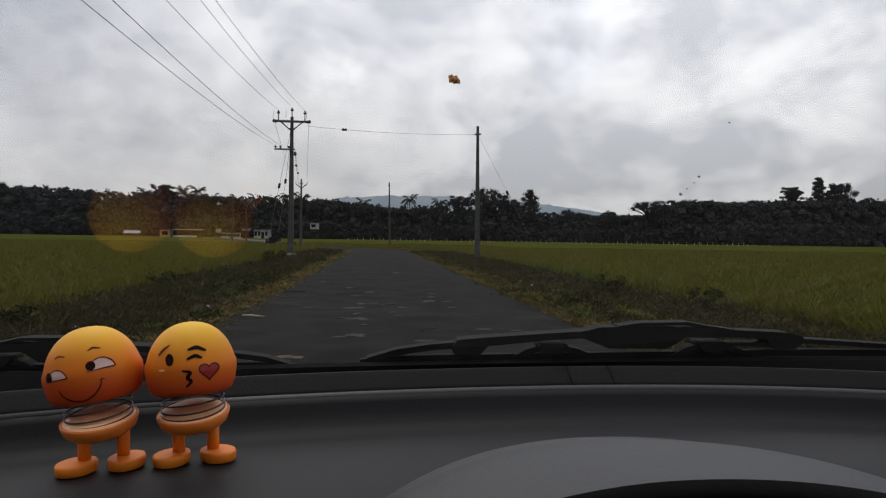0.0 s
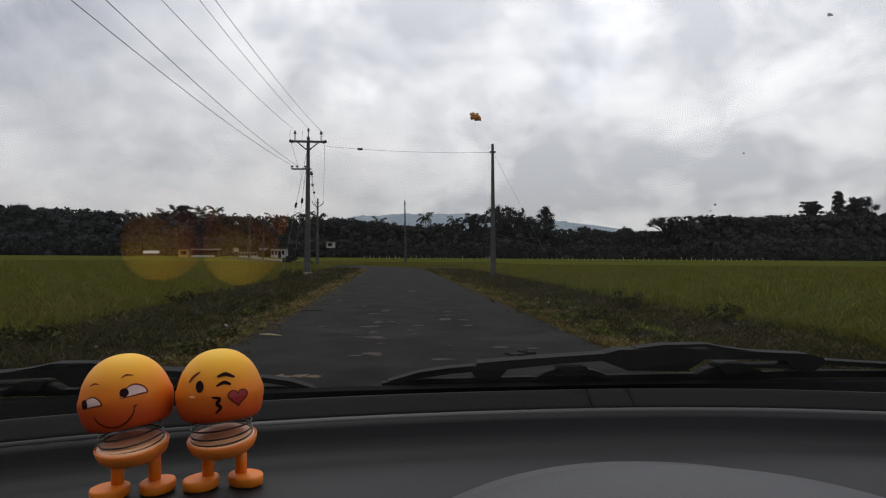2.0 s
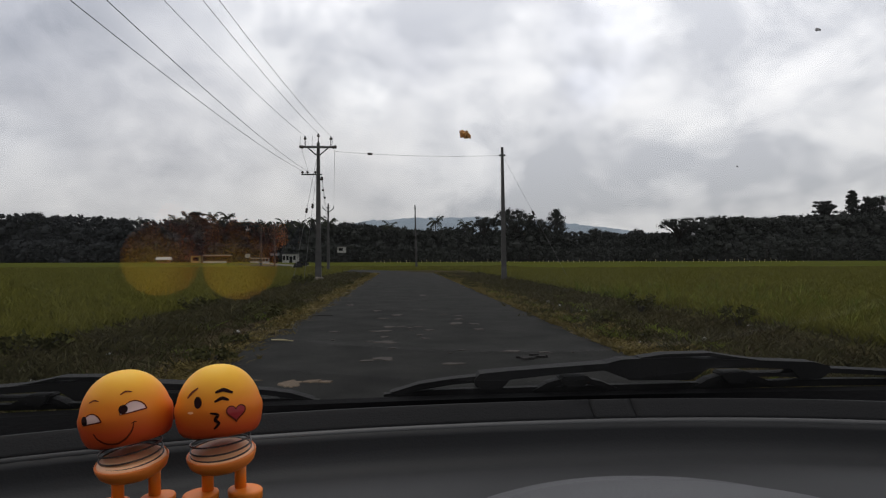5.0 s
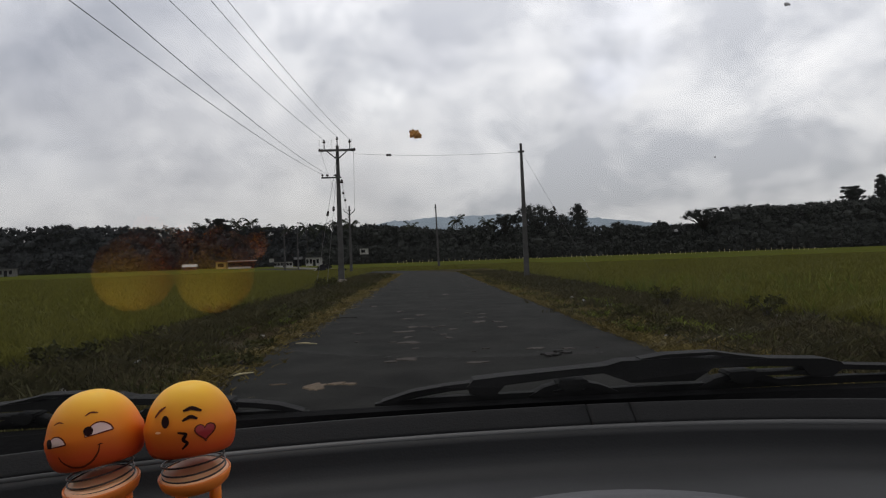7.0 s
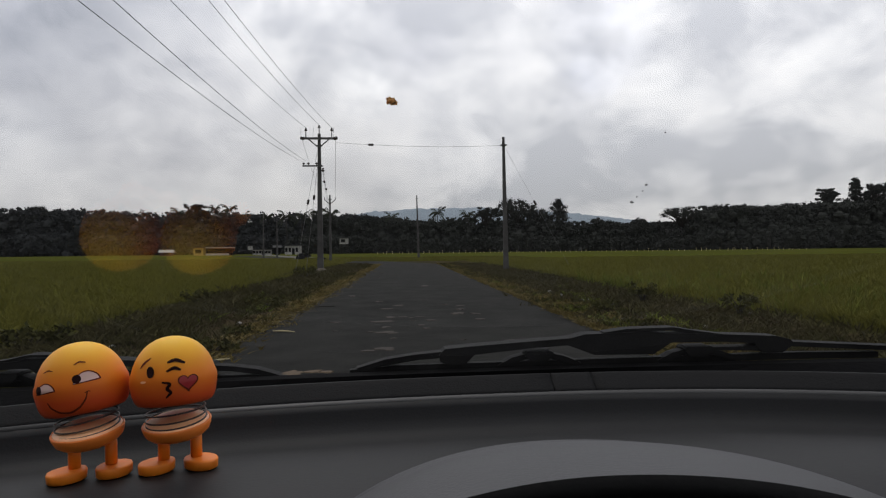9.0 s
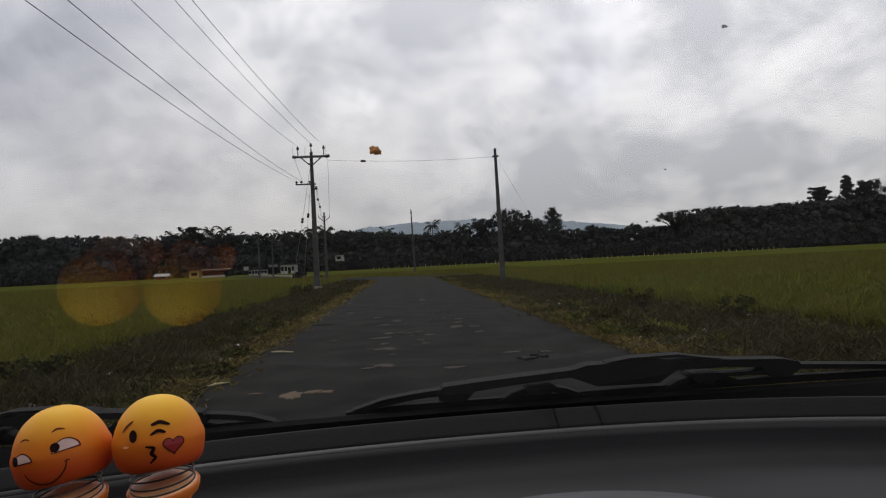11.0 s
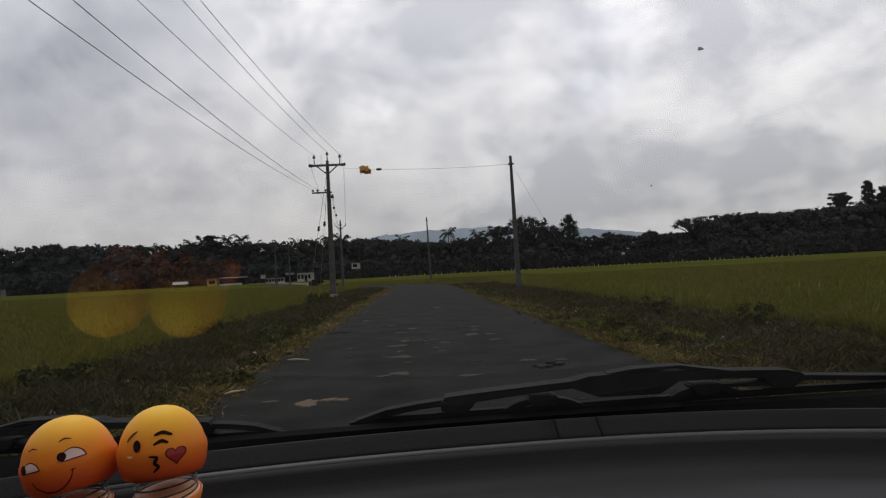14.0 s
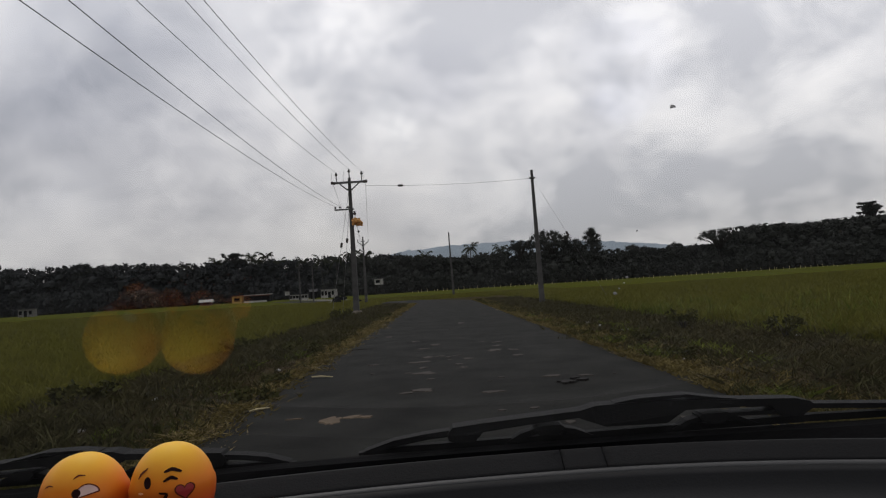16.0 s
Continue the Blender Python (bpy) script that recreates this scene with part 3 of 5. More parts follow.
def broadleaf(name, at, height, spread, kind, seed, label):
    """A tree: tapered forked trunk with limbs, and a crown of many small leaf clumps."""
    r = np.random.default_rng(seed)
    at = (at[0] * 1.04, at[1] * 1.04, at[2])
    height, spread = height * 1.04, spread * 1.04
    t = thing(name, at, label, "tree", "tall trees at the far fields")
    bm = bmesh.new()
    fork = height * (0.55 if kind == "umbrella" else 0.4)
    add_tube(bm, [(0, 0, -0.5), (0.05 * height * r.normal() * 0.3, 0, fork * 0.5), (0, 0, fork)], [height * 0.03, height * 0.024, height * 0.018], 7)
    cs, rs = [], []
    limbs = 46 if kind != "cone" else 30
    for i in range(limbs):
        a = i * 2.4 + r.random()
        if kind == "umbrella":
            reach, hz = spread * 0.5 * r.uniform(0.2, 0.95), height * r.uniform(0.78, 0.97)
            cr, sq = spread * 0.105, 0.5
        elif kind == "cone":
            f = i / (limbs - 1)
            reach, hz = spread * 0.5 * (1.0 - 0.75 * f) * r.uniform(0.3, 0.9), height * (0.42 + 0.5 * f)
            cr, sq = spread * (0.19 - 0.09 * f) * r.uniform(0.6, 1.2), 0.6
        else:
            q = r.uniform(0.15, 0.95)
            reach, hz = spread * 0.5 * q, height * (0.60 + 0.34 * r.uniform(0.2, 1.0) * math.sqrt(1 - q * q * 0.8))
            cr, sq = spread * 0.10, 0.75
        tip = (reach * math.cos(a), reach * math.sin(a), hz)
        low = fork if kind != "cone" else hz * 0.8
        if kind == "cone":
            add_tube(bm, [(0, 0, low), tip], [height * 0.010, height * 0.004], 5)
        else:
            add_tube(bm, [(0, 0, low * 0.95), (tip[0] * 0.5, tip[1] * 0.5, low + (hz - low) * 0.65), tip], [height * 0.014, height * 0.009, height * 0.004], 5)
        cs.append(tip)
        rs.append(cr)
    if kind == "cone":
        add_tube(bm, [(0, 0, fork), (0, 0, height * 0.93)], [height * 0.016, height * 0.004], 6)
        cs.append((0, 0, height * 0.95))
        rs.append(spread * 0.1)
    part("trunk", bm, M_BARK, t, "", True)
    bv, bf = crown_blobs(r, np.array(cs), np.array(rs) * (0.30 if kind == "umbrella" else 0.42), 7, 5)
    v, f = leaf_quads(r, np.array(cs), np.array(rs), 11000, height * 0.015, sq, True)
    v, f = np.concatenate([v, bv]), np.concatenate([f, bf + len(v)])
    c = mesh_object("crown", v, f, M_LEAF, False)
    c.parent = t
    return t


def palm(at, height, seed):
    r = np.random.default_rng(seed)
    t = thing("palm_tree", at, "slender coconut palm above the dark tree belt", "palm", "palms among the far trees")
    bm = bmesh.new()
    bend = r.normal() * 0.6
    add_tube(bm, [(0, 0, -0.5), (bend * 0.3, 0, height * 0.5), (bend, 0, height * 0.88)], [0.26, 0.19, 0.16], 7)
    part("trunk", bm, M_BARK, t, "", True)
    verts, faces = [], []
    for i in range(26):
        a, lift = i * 2.399, r.uniform(-0.5, 1.7)
        length = 2.9 * r.uniform(0.85, 1.15)
        d = Vector((math.cos(a), math.sin(a), 0))
        side = Vector((-d.y, d.x, 0))
        for k in range(7):
            f = (k + 0.5) / 7
            p = Vector((bend, 0, height * 0.88)) + d * length * f + Vector((0, 0, length * (lift * f - 0.9 * f * f)))
            for sgn in (-1, 1):
                q = p + side * sgn * length * 0.26 * (1 - f * 0.6) - Vector((0, 0, length * 0.26)) + d * length * 0.1
                n = len(verts)
                verts += [tuple(p), tuple(p + d * length * 0.14), tuple(q)]
                faces.append((n, n + 1, n + 2))
    c = mesh_object("crown", verts, faces, M_PALM, False)
    c.parent = t
    return t


broadleaf("tree", (41.0, 241, 0), 20.0, 16.0, "round", 1, "spreading broadleaf tree with open dark branches")
broadleaf("tree", (30.0, 241, 0), 16.4, 9.5, "umbrella", 2, "small flat-topped tree in the dark belt")
broadleaf("tree", (56.5, 242, 0), 19.6, 12.0, "cone", 3, "tall narrow tree rising above the belt")
broadleaf("tree", (49.5, 243, 0), 17.0, 10.5, "round", 4, "dark rounded tree in the belt")
broadleaf("tree", (71.0, 243, 0), 12.6, 12.0, "round", 5, "low rounded dark tree in the belt")
broadleaf("tree", (87.0, 243, 0), 12.6, 7.0, "round", 6, "small dark tree beside the thicket")
broadleaf("tree", (99.0, 234, 0), 15.6, 13.5, "umbrella", 7, "flat-topped acacia-like tree at the thicket end")
broadleaf("tree", (161.5, 246, 0), 23.2, 8.6, "umbrella", 8, "flat-topped tree above the thicket")
broadleaf("tree", (172.0, 246, 0), 27.6, 10.5, "cone", 9, "tall thin-crowned tree above the thicket")
broadleaf("tree", (180.5, 246, 0), 26.6, 13.0, "round", 10, "round-crowned tree above the thicket")
broadleaf("tree", (-151.0, 286, 0), 21.8, 11.5, "round", 11, "round tree standing out on the wooded ridge")
broadleaf("tree", (-86.5, 286, 0), 21.6, 10.0, "umbrella", 12, "open-crowned tree standing out on the wooded ridge")
for i, (x, y, h) in enumerate(((-30.8, 244, 17.1), (-25.6, 244, 15.9), (-36.8, 244, 15.0), (12.2, 244, 16.4), (-5.3, 244, 14.4), (23.5, 244, 15.0), (-79.5, 288, 21.4), (-73.5, 289, 21.2), (-95.0, 289, 20.2), (-67.7, 286, 18.0), (-57.9, 286, 17.4), (-108.3, 289, 19.2), (-45.1, 262, 16.5), (-78.2, 288, 18.9))):
    palm((x * 1.03, y * 1.03, 0), h * 1.05, 40 + i)


def blades(name, rng, pts, height, width, lean, mat, label, category, per=5):
    """Tufts of tapered bent blades at the given spots, one joined mesh."""
    n = len(pts) * per
    p = np.repeat(pts, per, 0) + np.concatenate([rng.normal(size=(n, 2)) * 0.06, np.zeros((n, 1))], 1)
    hgt = np.repeat(height, per) * (0.6 + 0.6 * rng.random(n))
    w = np.repeat(width, per) * (0.7 + 0.6 * rng.random(n))
    a = rng.random(n) * 2 * np.pi
    d = np.stack([np.cos(a), np.sin(a), np.zeros(n)], 1)
    o = rng.normal(size=(n, 2)) * lean
    tip = np.concatenate([o, np.ones((n, 1))], 1) * hgt[:, None]
    mid = np.concatenate([o * 0.3, np.full((n, 1), 0.55)], 1) * hgt[:, None]
    v = np.stack([p - d * w[:, None], p + d * w[:, None], p + mid + d * w[:, None] * 0.8, p + tip, p + mid - d * w[:, None] * 0.8], 1).reshape(-1, 3)
    f = np.arange(n * 5).reshape(-1, 5)
    return tagged(mesh_object(name, v, f, mat, False), label, category, kind="stuff")


def scatter(rng, n, x_of, y_lo, y_hi, power=1.6, patchy=None):
    y = y_lo + (y_hi - y_lo) * rng.random(n) ** power
    x = x_of(rng, y)
    if patchy is not None:
        keep = np.array([noise.noise((a * 0.9, b * 0.45, 7)) + 0.5 * noise.noise((a * 3, b * 2, 2)) > patchy for a, b in zip(x, y)])
        x, y = x[keep], y[keep]
    return np.stack([x, y, np.array([ground_z(a, b) for a, b in zip(x, y)])], 1)


pts = scatter(rng, 42000, lambda r, y: -5.46 - (0.72 * y + 2) * r.random(len(y)) ** 1.3, 4.5, 100, 1.9)
blades("paddy_crop", rng, pts, 0.19 + 0.09 * rng.random(len(pts)), 0.0024 + 0.00038 * pts[:, 1], 0.5, M_CROP, "ripening yellow-green rice crop", "rice crop", 3)
pts = scatter(rng, 40000, lambda r, y: 6.59 + (0.72 * y) * r.random(len(y)) ** 1.3, 5.5, 80, 1.7)
blades("paddy_crop", rng, pts, 0.18 + 0.11 * rng.random(len(pts)), 0.0024 + 0.00038 * pts[:, 1], 0.5, M_CROP, "ripening yellow-green rice crop", "rice crop", 3)
pts = scatter(rng, 450, lambda r, y: 6.29 + 7.0 * r.random(len(y)) ** 1.7, 8, 24, 1.2, 0.05)
blades("tall_weeds", rng, pts, 0.28 + 0.24 * rng.random(len(pts)), 0.006 + 0.0004 * pts[:, 1], 0.35, M_TUFT, "tall green weeds at the edge of the crop", "weeds", 6)
pts = scatter(rng, 6000, lambda r, y: -14 + 30 * r.random(len(y)), 70, 100, 1.2)
blades("paddy_crop", rng, pts, 0.16 + 0.10 * rng.random(len(pts)), np.full(len(pts), 0.030), 0.4, M_CROP, "ripening yellow-green rice crop", "rice crop")
pts = scatter(rng, 3600, lambda r, y: -4.2 + 0.62 * r.normal(size=len(y)), 4, 56, 1.6)
blades("dead_weeds", rng, pts, 0.10 + 0.16 * rng.random(len(pts)) ** 2, 0.005 + 0.00048 * pts[:, 1], 0.8, M_DEAD, "dark withered weeds along the ditch", "weeds", 6)
pts = scatter(rng, 5200, lambda r, y: 5.29 + 0.8 * r.normal(size=len(y)), 4.5, 56, 1.6)
blades("dead_weeds", rng, pts, 0.06 + 0.14 * rng.random(len(pts)) ** 2, 0.005 + 0.00048 * pts[:, 1], 0.8, M_DEAD, "dark withered weeds along the ditch", "weeds", 6)
pts = scatter(rng, 4400, lambda r, y: -5.56 + 3.3 * r.random(len(y)) ** 1.3, 4, 56, 1.6, 0.0)
blades("verge_weeds", rng, pts, 0.05 + 0.12 * rng.random(len(pts)) ** 2, 0.005 + 0.00055 * pts[:, 1], 0.8, M_WEED, "low green weeds on the verge", "weeds", 6)
pts = scatter(rng, 3600, lambda r, y: 2.88 + 3.0 * r.random(len(y)) ** 2.2, 4.5, 56, 1.6, -0.02)
blades("verge_weeds", rng, pts, 0.05 + 0.11 * rng.random(len(pts)) ** 2, 0.005 + 0.00055 * pts[:, 1], 0.8, M_WEED, "low green weeds on the verge", "weeds", 6)
pts = scatter(rng, 13000, lambda r, y: np.where(r.random(len(y)) < 0.36, -5.26 + 3.2 * r.random(len(y)), 2.84 + 3.2 * r.random(len(y))), 4, 50, 1.7)
blades("short_grass", rng, pts, 0.02 + 0.04 * rng.random(len(pts)), 0.006 + 0.00055 * pts[:, 1], 1.4, M_SHORT, "short trampled grass and leaf litter", "grass", 5)
pts = scatter(rng, 2600, lambda r, y: -2.24 + 0.3 * r.normal(size=len(y)) * 0.6, 4, 56, 1.6)
blades("dry_grass", rng, pts, 0.03 + 0.05 * rng.random(len(pts)), 0.006 + 0.00055 * pts[:, 1], 1.2, M_DRY, "flattened dry straw along the road edge", "dry grass", 6)
pts = scatter(rng, 4200, lambda r, y: 2.84 + 1.0 * r.random(len(y)) ** 3, 4.5, 56, 1.6)
blades("dry_grass", rng, pts, 0.03 + 0.06 * rng.random(len(pts)), 0.006 + 0.00055 * pts[:, 1], 1.2, M_DRY, "flattened dry straw along the road edge", "dry grass", 6)

pts = np.concatenate([scatter(rng, 2600, lambda r, y: -2.22 + 0.16 * r.normal(size=len(y)), 4, 40, 1.5, 0.08), scatter(rng, 1400, lambda r, y: 3.05 + 0.2 * r.normal(size=len(y)), 4.5, 40, 1.5, 0.12)])
blades("straw_clumps", rng, pts, 0.02 + 0.035 * rng.random(len(pts)), 0.007 + 0.0005 * pts[:, 1], 2.6, M_STRAW, "pale broken straw heaped against the road edge", "straw", 5)

pts = np.concatenate([scatter(rng, 240, lambda r, y: 2.99 + 0.35 * r.random(len(y)), 6, 24, 1.3, 0.05), scatter(rng, 200, lambda r, y: 4.09 + 0.9 * r.random(len(y)), 7, 20, 1.3, 0.1),
                      scatter(rng, 90, lambda r, y: -4.76 + 2.3 * r.random(len(y)), 6, 20, 1.3, 0.15)])
blades("weed_tufts", rng, pts, 0.06 + 0.09 * rng.random(len(pts)), 0.005 + 0.00055 * pts[:, 1], 0.8, M_TUFT, "fresh green weed tufts scattered on the verges", "weeds", 7)


def bush(at, height, spread, seed, label):
    r = np.random.default_rng(seed)
    t = thing("bush", at, label, "bush", "small bushes on the verges")
    bm = bmesh.new()
    cs = []
    for i in range(9):
        a, k = i * 2.4, r.uniform(0.4, 1.0)
        tip = (spread * 0.5 * k * math.cos(a), spread * 0.5 * k * math.sin(a), height * r.uniform(0.55, 1.0))
        add_tube(bm, [(0, 0, -0.05), (tip[0] * 0.4, tip[1] * 0.4, tip[2] * 0.6), tip], [0.012, 0.008, 0.004], 5)
        cs.append(tip)
    part("stems", bm, M_BARK, t, "", True)
    v, f = leaf_quads(r, np.array(cs), np.full(9, spread * 0.16), 420, spread * 0.085, 0.8, True)
    v[:, 2] = np.maximum(v[:, 2], 0.02)
    c = mesh_object("leaves", v, f, M_WEED, False)
    c.parent = t
    return t


for i, (x, y, h, w) in enumerate(((5.45, 15.0, 0.40, 0.7), (-4.1, 28.0, 0.55, 1.0), (-3.05, 14.5, 0.22, 0.8), (-4.95, 17.0, 0.30, 0.9), (6.0, 11.6, 0.32, 0.6), (-4.65, 8.8, 0.25, 0.7),
                                  (3.75, 12.3, 0.14, 0.5), (3.55, 10.0, 0.12, 0.45), (-2.25, 8.1, 0.12, 0.5), (-2.45, 9.9, 0.12, 0.45))):
    bush((x, y, ground_z(x, y)), h, w, 70 + i, "small leafy green weed bush on the verge")


# ======================================================================= poles and wires
def insulator(bm, at, h=0.22):
    m = Matrix.Translation(at)
    add_lathe(bm, [(0.02, 0), (0.02, h * 0.35), (0.075, h * 0.4), (0.085, h * 0.6), (0.05, h * 0.7), (0.045, h * 0.95), (0.015, h)], 10, m=m)


def pole_shaft(t, height, wide, top):
    bm = bmesh.new()
    add_box(bm, (-wide / 2, -wide * 0.42, -0.4), (wide / 2, wide * 0.42, height), 0.015)
    for v in bm.verts:
        f = max(v.co.z, 0) / height
        k = 1 + (top / wide - 1) * f
        v.co.x *= k
        v.co.y *= k
    part("shaft", bm, M_CONC, t)


def v_arm_pole(at):
    t = thing("power_pole", at, "weathered concrete power pole with upswept steel arms", "power pole")
    pole_shaft(t, 7.25, 0.30, 0.16)
    bm = bmesh.new()
    for s in (-1, 1):
        add_box(bm, (-0.03, -0.05, -0.04), (0.66, 0.02, 0.04), 0.006, Matrix.Translation((0, -0.12, 6.54)) @ (Matrix.Rotation(math.pi, 4, "Z") if s < 0 else Matrix()) @ Matrix.Rotation(radians(-35), 4, "Y"))
    add_box(bm, (-0.15, -0.15, 6.48), (0.15, 0.15, 6.58), 0.006)
    part("upswept_arm", bm, M_STEEL, t)
    bm = bmesh.new()
    add_box(bm, (-0.30, -0.15, 5.57), (0.30, -0.08, 5.64), 0.005)
    add_box(bm, (-0.14, -0.15, 5.54), (0.14, 0.15, 5.67), 0.005)
    part("lower_arm", bm, M_STEEL, t)
    for x, y, z in ((-0.56, -0.12, 6.93), (0.56, -0.12, 6.93), (0, 0, 7.36)):
        bm = bmesh.new()
        insulator(bm, (x, y, z), 0.26)
        ins = part("insulator", bm, M_CERAMIC, t, "dark glazed pin insulator", True)
        bm = bmesh.new()
        add_rod(bm, (x, y, z - 0.14), (x, y, z + 0.02), 0.016)
        part("pin", bm, M_STEEL, ins, "", True)
    for s in (-1, 1):
        bm = bmesh.new()
        m = Matrix.Translation((0.29 * s, -0.12, 5.61)) @ Matrix.Rotation(radians(60 * s), 4, "Y") @ Matrix.Translation((0, 0, -0.08))
        add_lathe(bm, [(0.02, 0), (0.06, 0.03), (0.07, 0.08), (0.045, 0.12), (0.06, 0.15), (0.02, 0.20)], 10, m=m)
        part("shackle", bm, M_CERAMIC, t, "dark shackle insulator", True)
        bm = bmesh.new()
        add_tube(bm, [(0.26 * s, -0.12, 5.64), (0.24 * s, -0.12, 5.87), (0.35 * s, -0.12, 5.81), (0.36 * s, -0.12, 5.61)], 0.009, 5)
        part("guard_loop", bm, M_STEEL, t)
    return t


def cross_arm_pole(at):
    t = thing("power_pole", at, "concrete power pole with a straight crossarm and braces", "power pole")
    pole_shaft(t, 7.60, 0.34, 0.15)
    bm = bmesh.new()
    add_lathe(bm, [(0.0, -0.3), (0.34, -0.3), (0.33, 0.10), (0.27, 0.20), (0.15, 0.24)], 9)
    part("footing", bm, M_FOOTING, t, "pale rough concrete footing")
    bm = bmesh.new()
    add_box(bm, (-0.93, -0.18, 7.27), (0.93, -0.10, 7.39), 0.008)
    part("crossarm", bm, M_STEEL, t)
    bm = bmesh.new()
    add_box(bm, (-0.17, -0.19, 6.88), (0.17, -0.09, 6.97), 0.008)
    part("brace_collar", bm, M_STEEL, t)
    for s in (-1, 1):
        bm = bmesh.new()
        add_rod(bm, (0.13 * s, -0.14, 6.92), (0.58 * s, -0.14, 7.31), 0.034)
        part("brace", bm, M_STEEL, t)
        bm = bmesh.new()
        insulator(bm, (0.70 * s, -0.14, 7.62), 0.30)
        ins = part("insulator", bm, M_CERAMIC, t, "dark glazed pin insulator", True)
        bm = bmesh.new()
        add_rod(bm, (0.70 * s, -0.14, 7.37), (0.70 * s, -0.14, 7.66), 0.028)
        part("pin", bm, M_STEEL, ins, "", True)
        bm = bmesh.new()
        m = Matrix.Translation((0.86 * s, -0.14, 7.33)) @ Matrix.Rotation(radians(78 * s), 4, "Y") @ Matrix.Translation((0, 0, -0.10))
        add_lathe(bm, [(0.03, 0), (0.09, 0.04), (0.10, 0.10), (0.06, 0.13), (0.10, 0.17), (0.09, 0.23), (0.03, 0.26)], 10, m=m)
        part("disc_insulator", bm, M_CERAMIC, t, "dark strain insulator at the arm end", True)
    for x in (-0.96, -0.30, 0.80):
        bm = bmesh.new()
        add_tube(bm, [(x, -0.13, 7.36), (x - 0.02, -0.13, 7.62), (x + 0.01, -0.13, 7.92)], 0.009, 5)
        part("arcing_horn", bm, M_STEEL, t, "thin upright steel rod")
    bm = bmesh.new()
    add_rod(bm, (0, 0, 7.58), (0, 0, 7.86), 0.03)
    insulator(bm, (0, 0, 7.80), 0.30)
    part("insulator", bm, M_CERAMIC, t, "dark glazed pin insulator", True)
    bm = bmesh.new()
    add_box(bm, (-0.90, -0.17, 5.79), (0.20, -0.10, 5.87), 0.006)
    part("lower_arm", bm, M_STEEL, t)
    for x in (-0.84, -0.58, -0.14):
        bm = bmesh.new()
        insulator(bm, (x, -0.135, 5.86), 0.16)
        part("insulator", bm, M_CERAMIC, t, "dark glazed pin insulator", True)
    bm = bmesh.new()
    add_lathe(bm, [(0.03, 0), (0.08, 0.03), (0.09, 0.10), (0.05, 0.14), (0.08, 0.18), (0.03, 0.22)], 10, m=Matrix.Translation((0.20, -0.13, 5.50)))
    part("shackle", bm, M_CERAMIC, t, "dark shackle insulator", True)
    return t


P1, P2 = Vector((-4.83, -0.6, 0)), Vector((-4.55, 37.0, 0))
v_arm_pole(P1)
cross_arm_pole(P2)


def plain_pole(at, height, wide, label, arm=False, lean=0.0):
    t = thing("utility_pole", at, label, "pole")
    t.rotation_euler = (0, radians(lean), 0)
    pole_shaft(t, height, wide, wide * 0.45)
    bm = bmesh.new()
    add_box(bm, (-wide * 0.55, -wide * 0.45, height - 0.50), (wide * 0.55, wide * 0.45, height - 0.42), 0.005)
    part("clamp", bm, M_STEEL, t)
    for s in (-1, 1) if arm else ():
        bm = bmesh.new()
        add_rod(bm, (0, 0, height - 0.95), (0.55 * s, 0, height - 0.50), 0.04)
        add_rod(bm, (0.55 * s, 0, height - 0.52), (0.55 * s, 0, height - 0.26), 0.035)
        part("upswept_arm", bm, M_STEEL, t)
    return t


P3, P5 = Vector((5.81, 37.8, 0)), Vector((-7.5, 69.0, 0))
plain_pole(P3, 7.55, 0.30, "bare concrete pole on the weedy verge", False, -0.6)
plain_pole((1.9, 87.5, 0), 8.3, 0.30, "bare concrete pole at the road bend", False, -1.2)
plain_pole(P5, 6.9, 0.30, "concrete pole with upswept arms past the bend", True)
plain_pole((-24.4, 118, 0), 7.0, 0.30, "distant concrete pole beside the village lane", True)
plain_pole((-23.2, 124, 0), 7.4, 0.30, "distant concrete pole beside the village lane", True)


def wire(a, b, sag, r=0.008, bead=0.0):
    """An overhead line with its sag; bead: how far along it a strain insulator sits."""
    a, b = Vector(a), Vector(b)
    n = 28
    pts = [a.lerp(b, i / n) - Vector((0, 0, sag * 4 * (i / n) * (1 - i / n))) for i in range(n + 1)]
    bm = bmesh.new()
    add_tube(bm, pts, [r] * (n + 1), 5)
    ob = part("power_line" if sag > 0.05 else "stay_wire", bm, M_WIRE, None, "", True)
    if bead:
        p = a.lerp(b, bead) - Vector((0, 0, sag * 4 * bead * (1 - bead)))
        bm = bmesh.new()
        add_lathe(bm, [(0.012, -0.16), (0.06, -0.12), (0.075, -0.04), (0.05, 0), (0.075, 0.04), (0.06, 0.12), (0.012, 0.16)], 10, m=Matrix.Translation(p) @ (b - a).to_track_quat("Z", "Y").to_matrix().to_4x4())
        part("strain_insulator", bm, M_CERAMIC, ob, "dark egg-shaped strain insulator", True)
    if sag > 0.05:
        return tagged(ob, "thin bare overhead conductor strung between poles", "power line", "overhead conductors")
    return tagged(ob, "taut steel stay wire with a dark insulator", "stay wire", "stay wires of the poles")


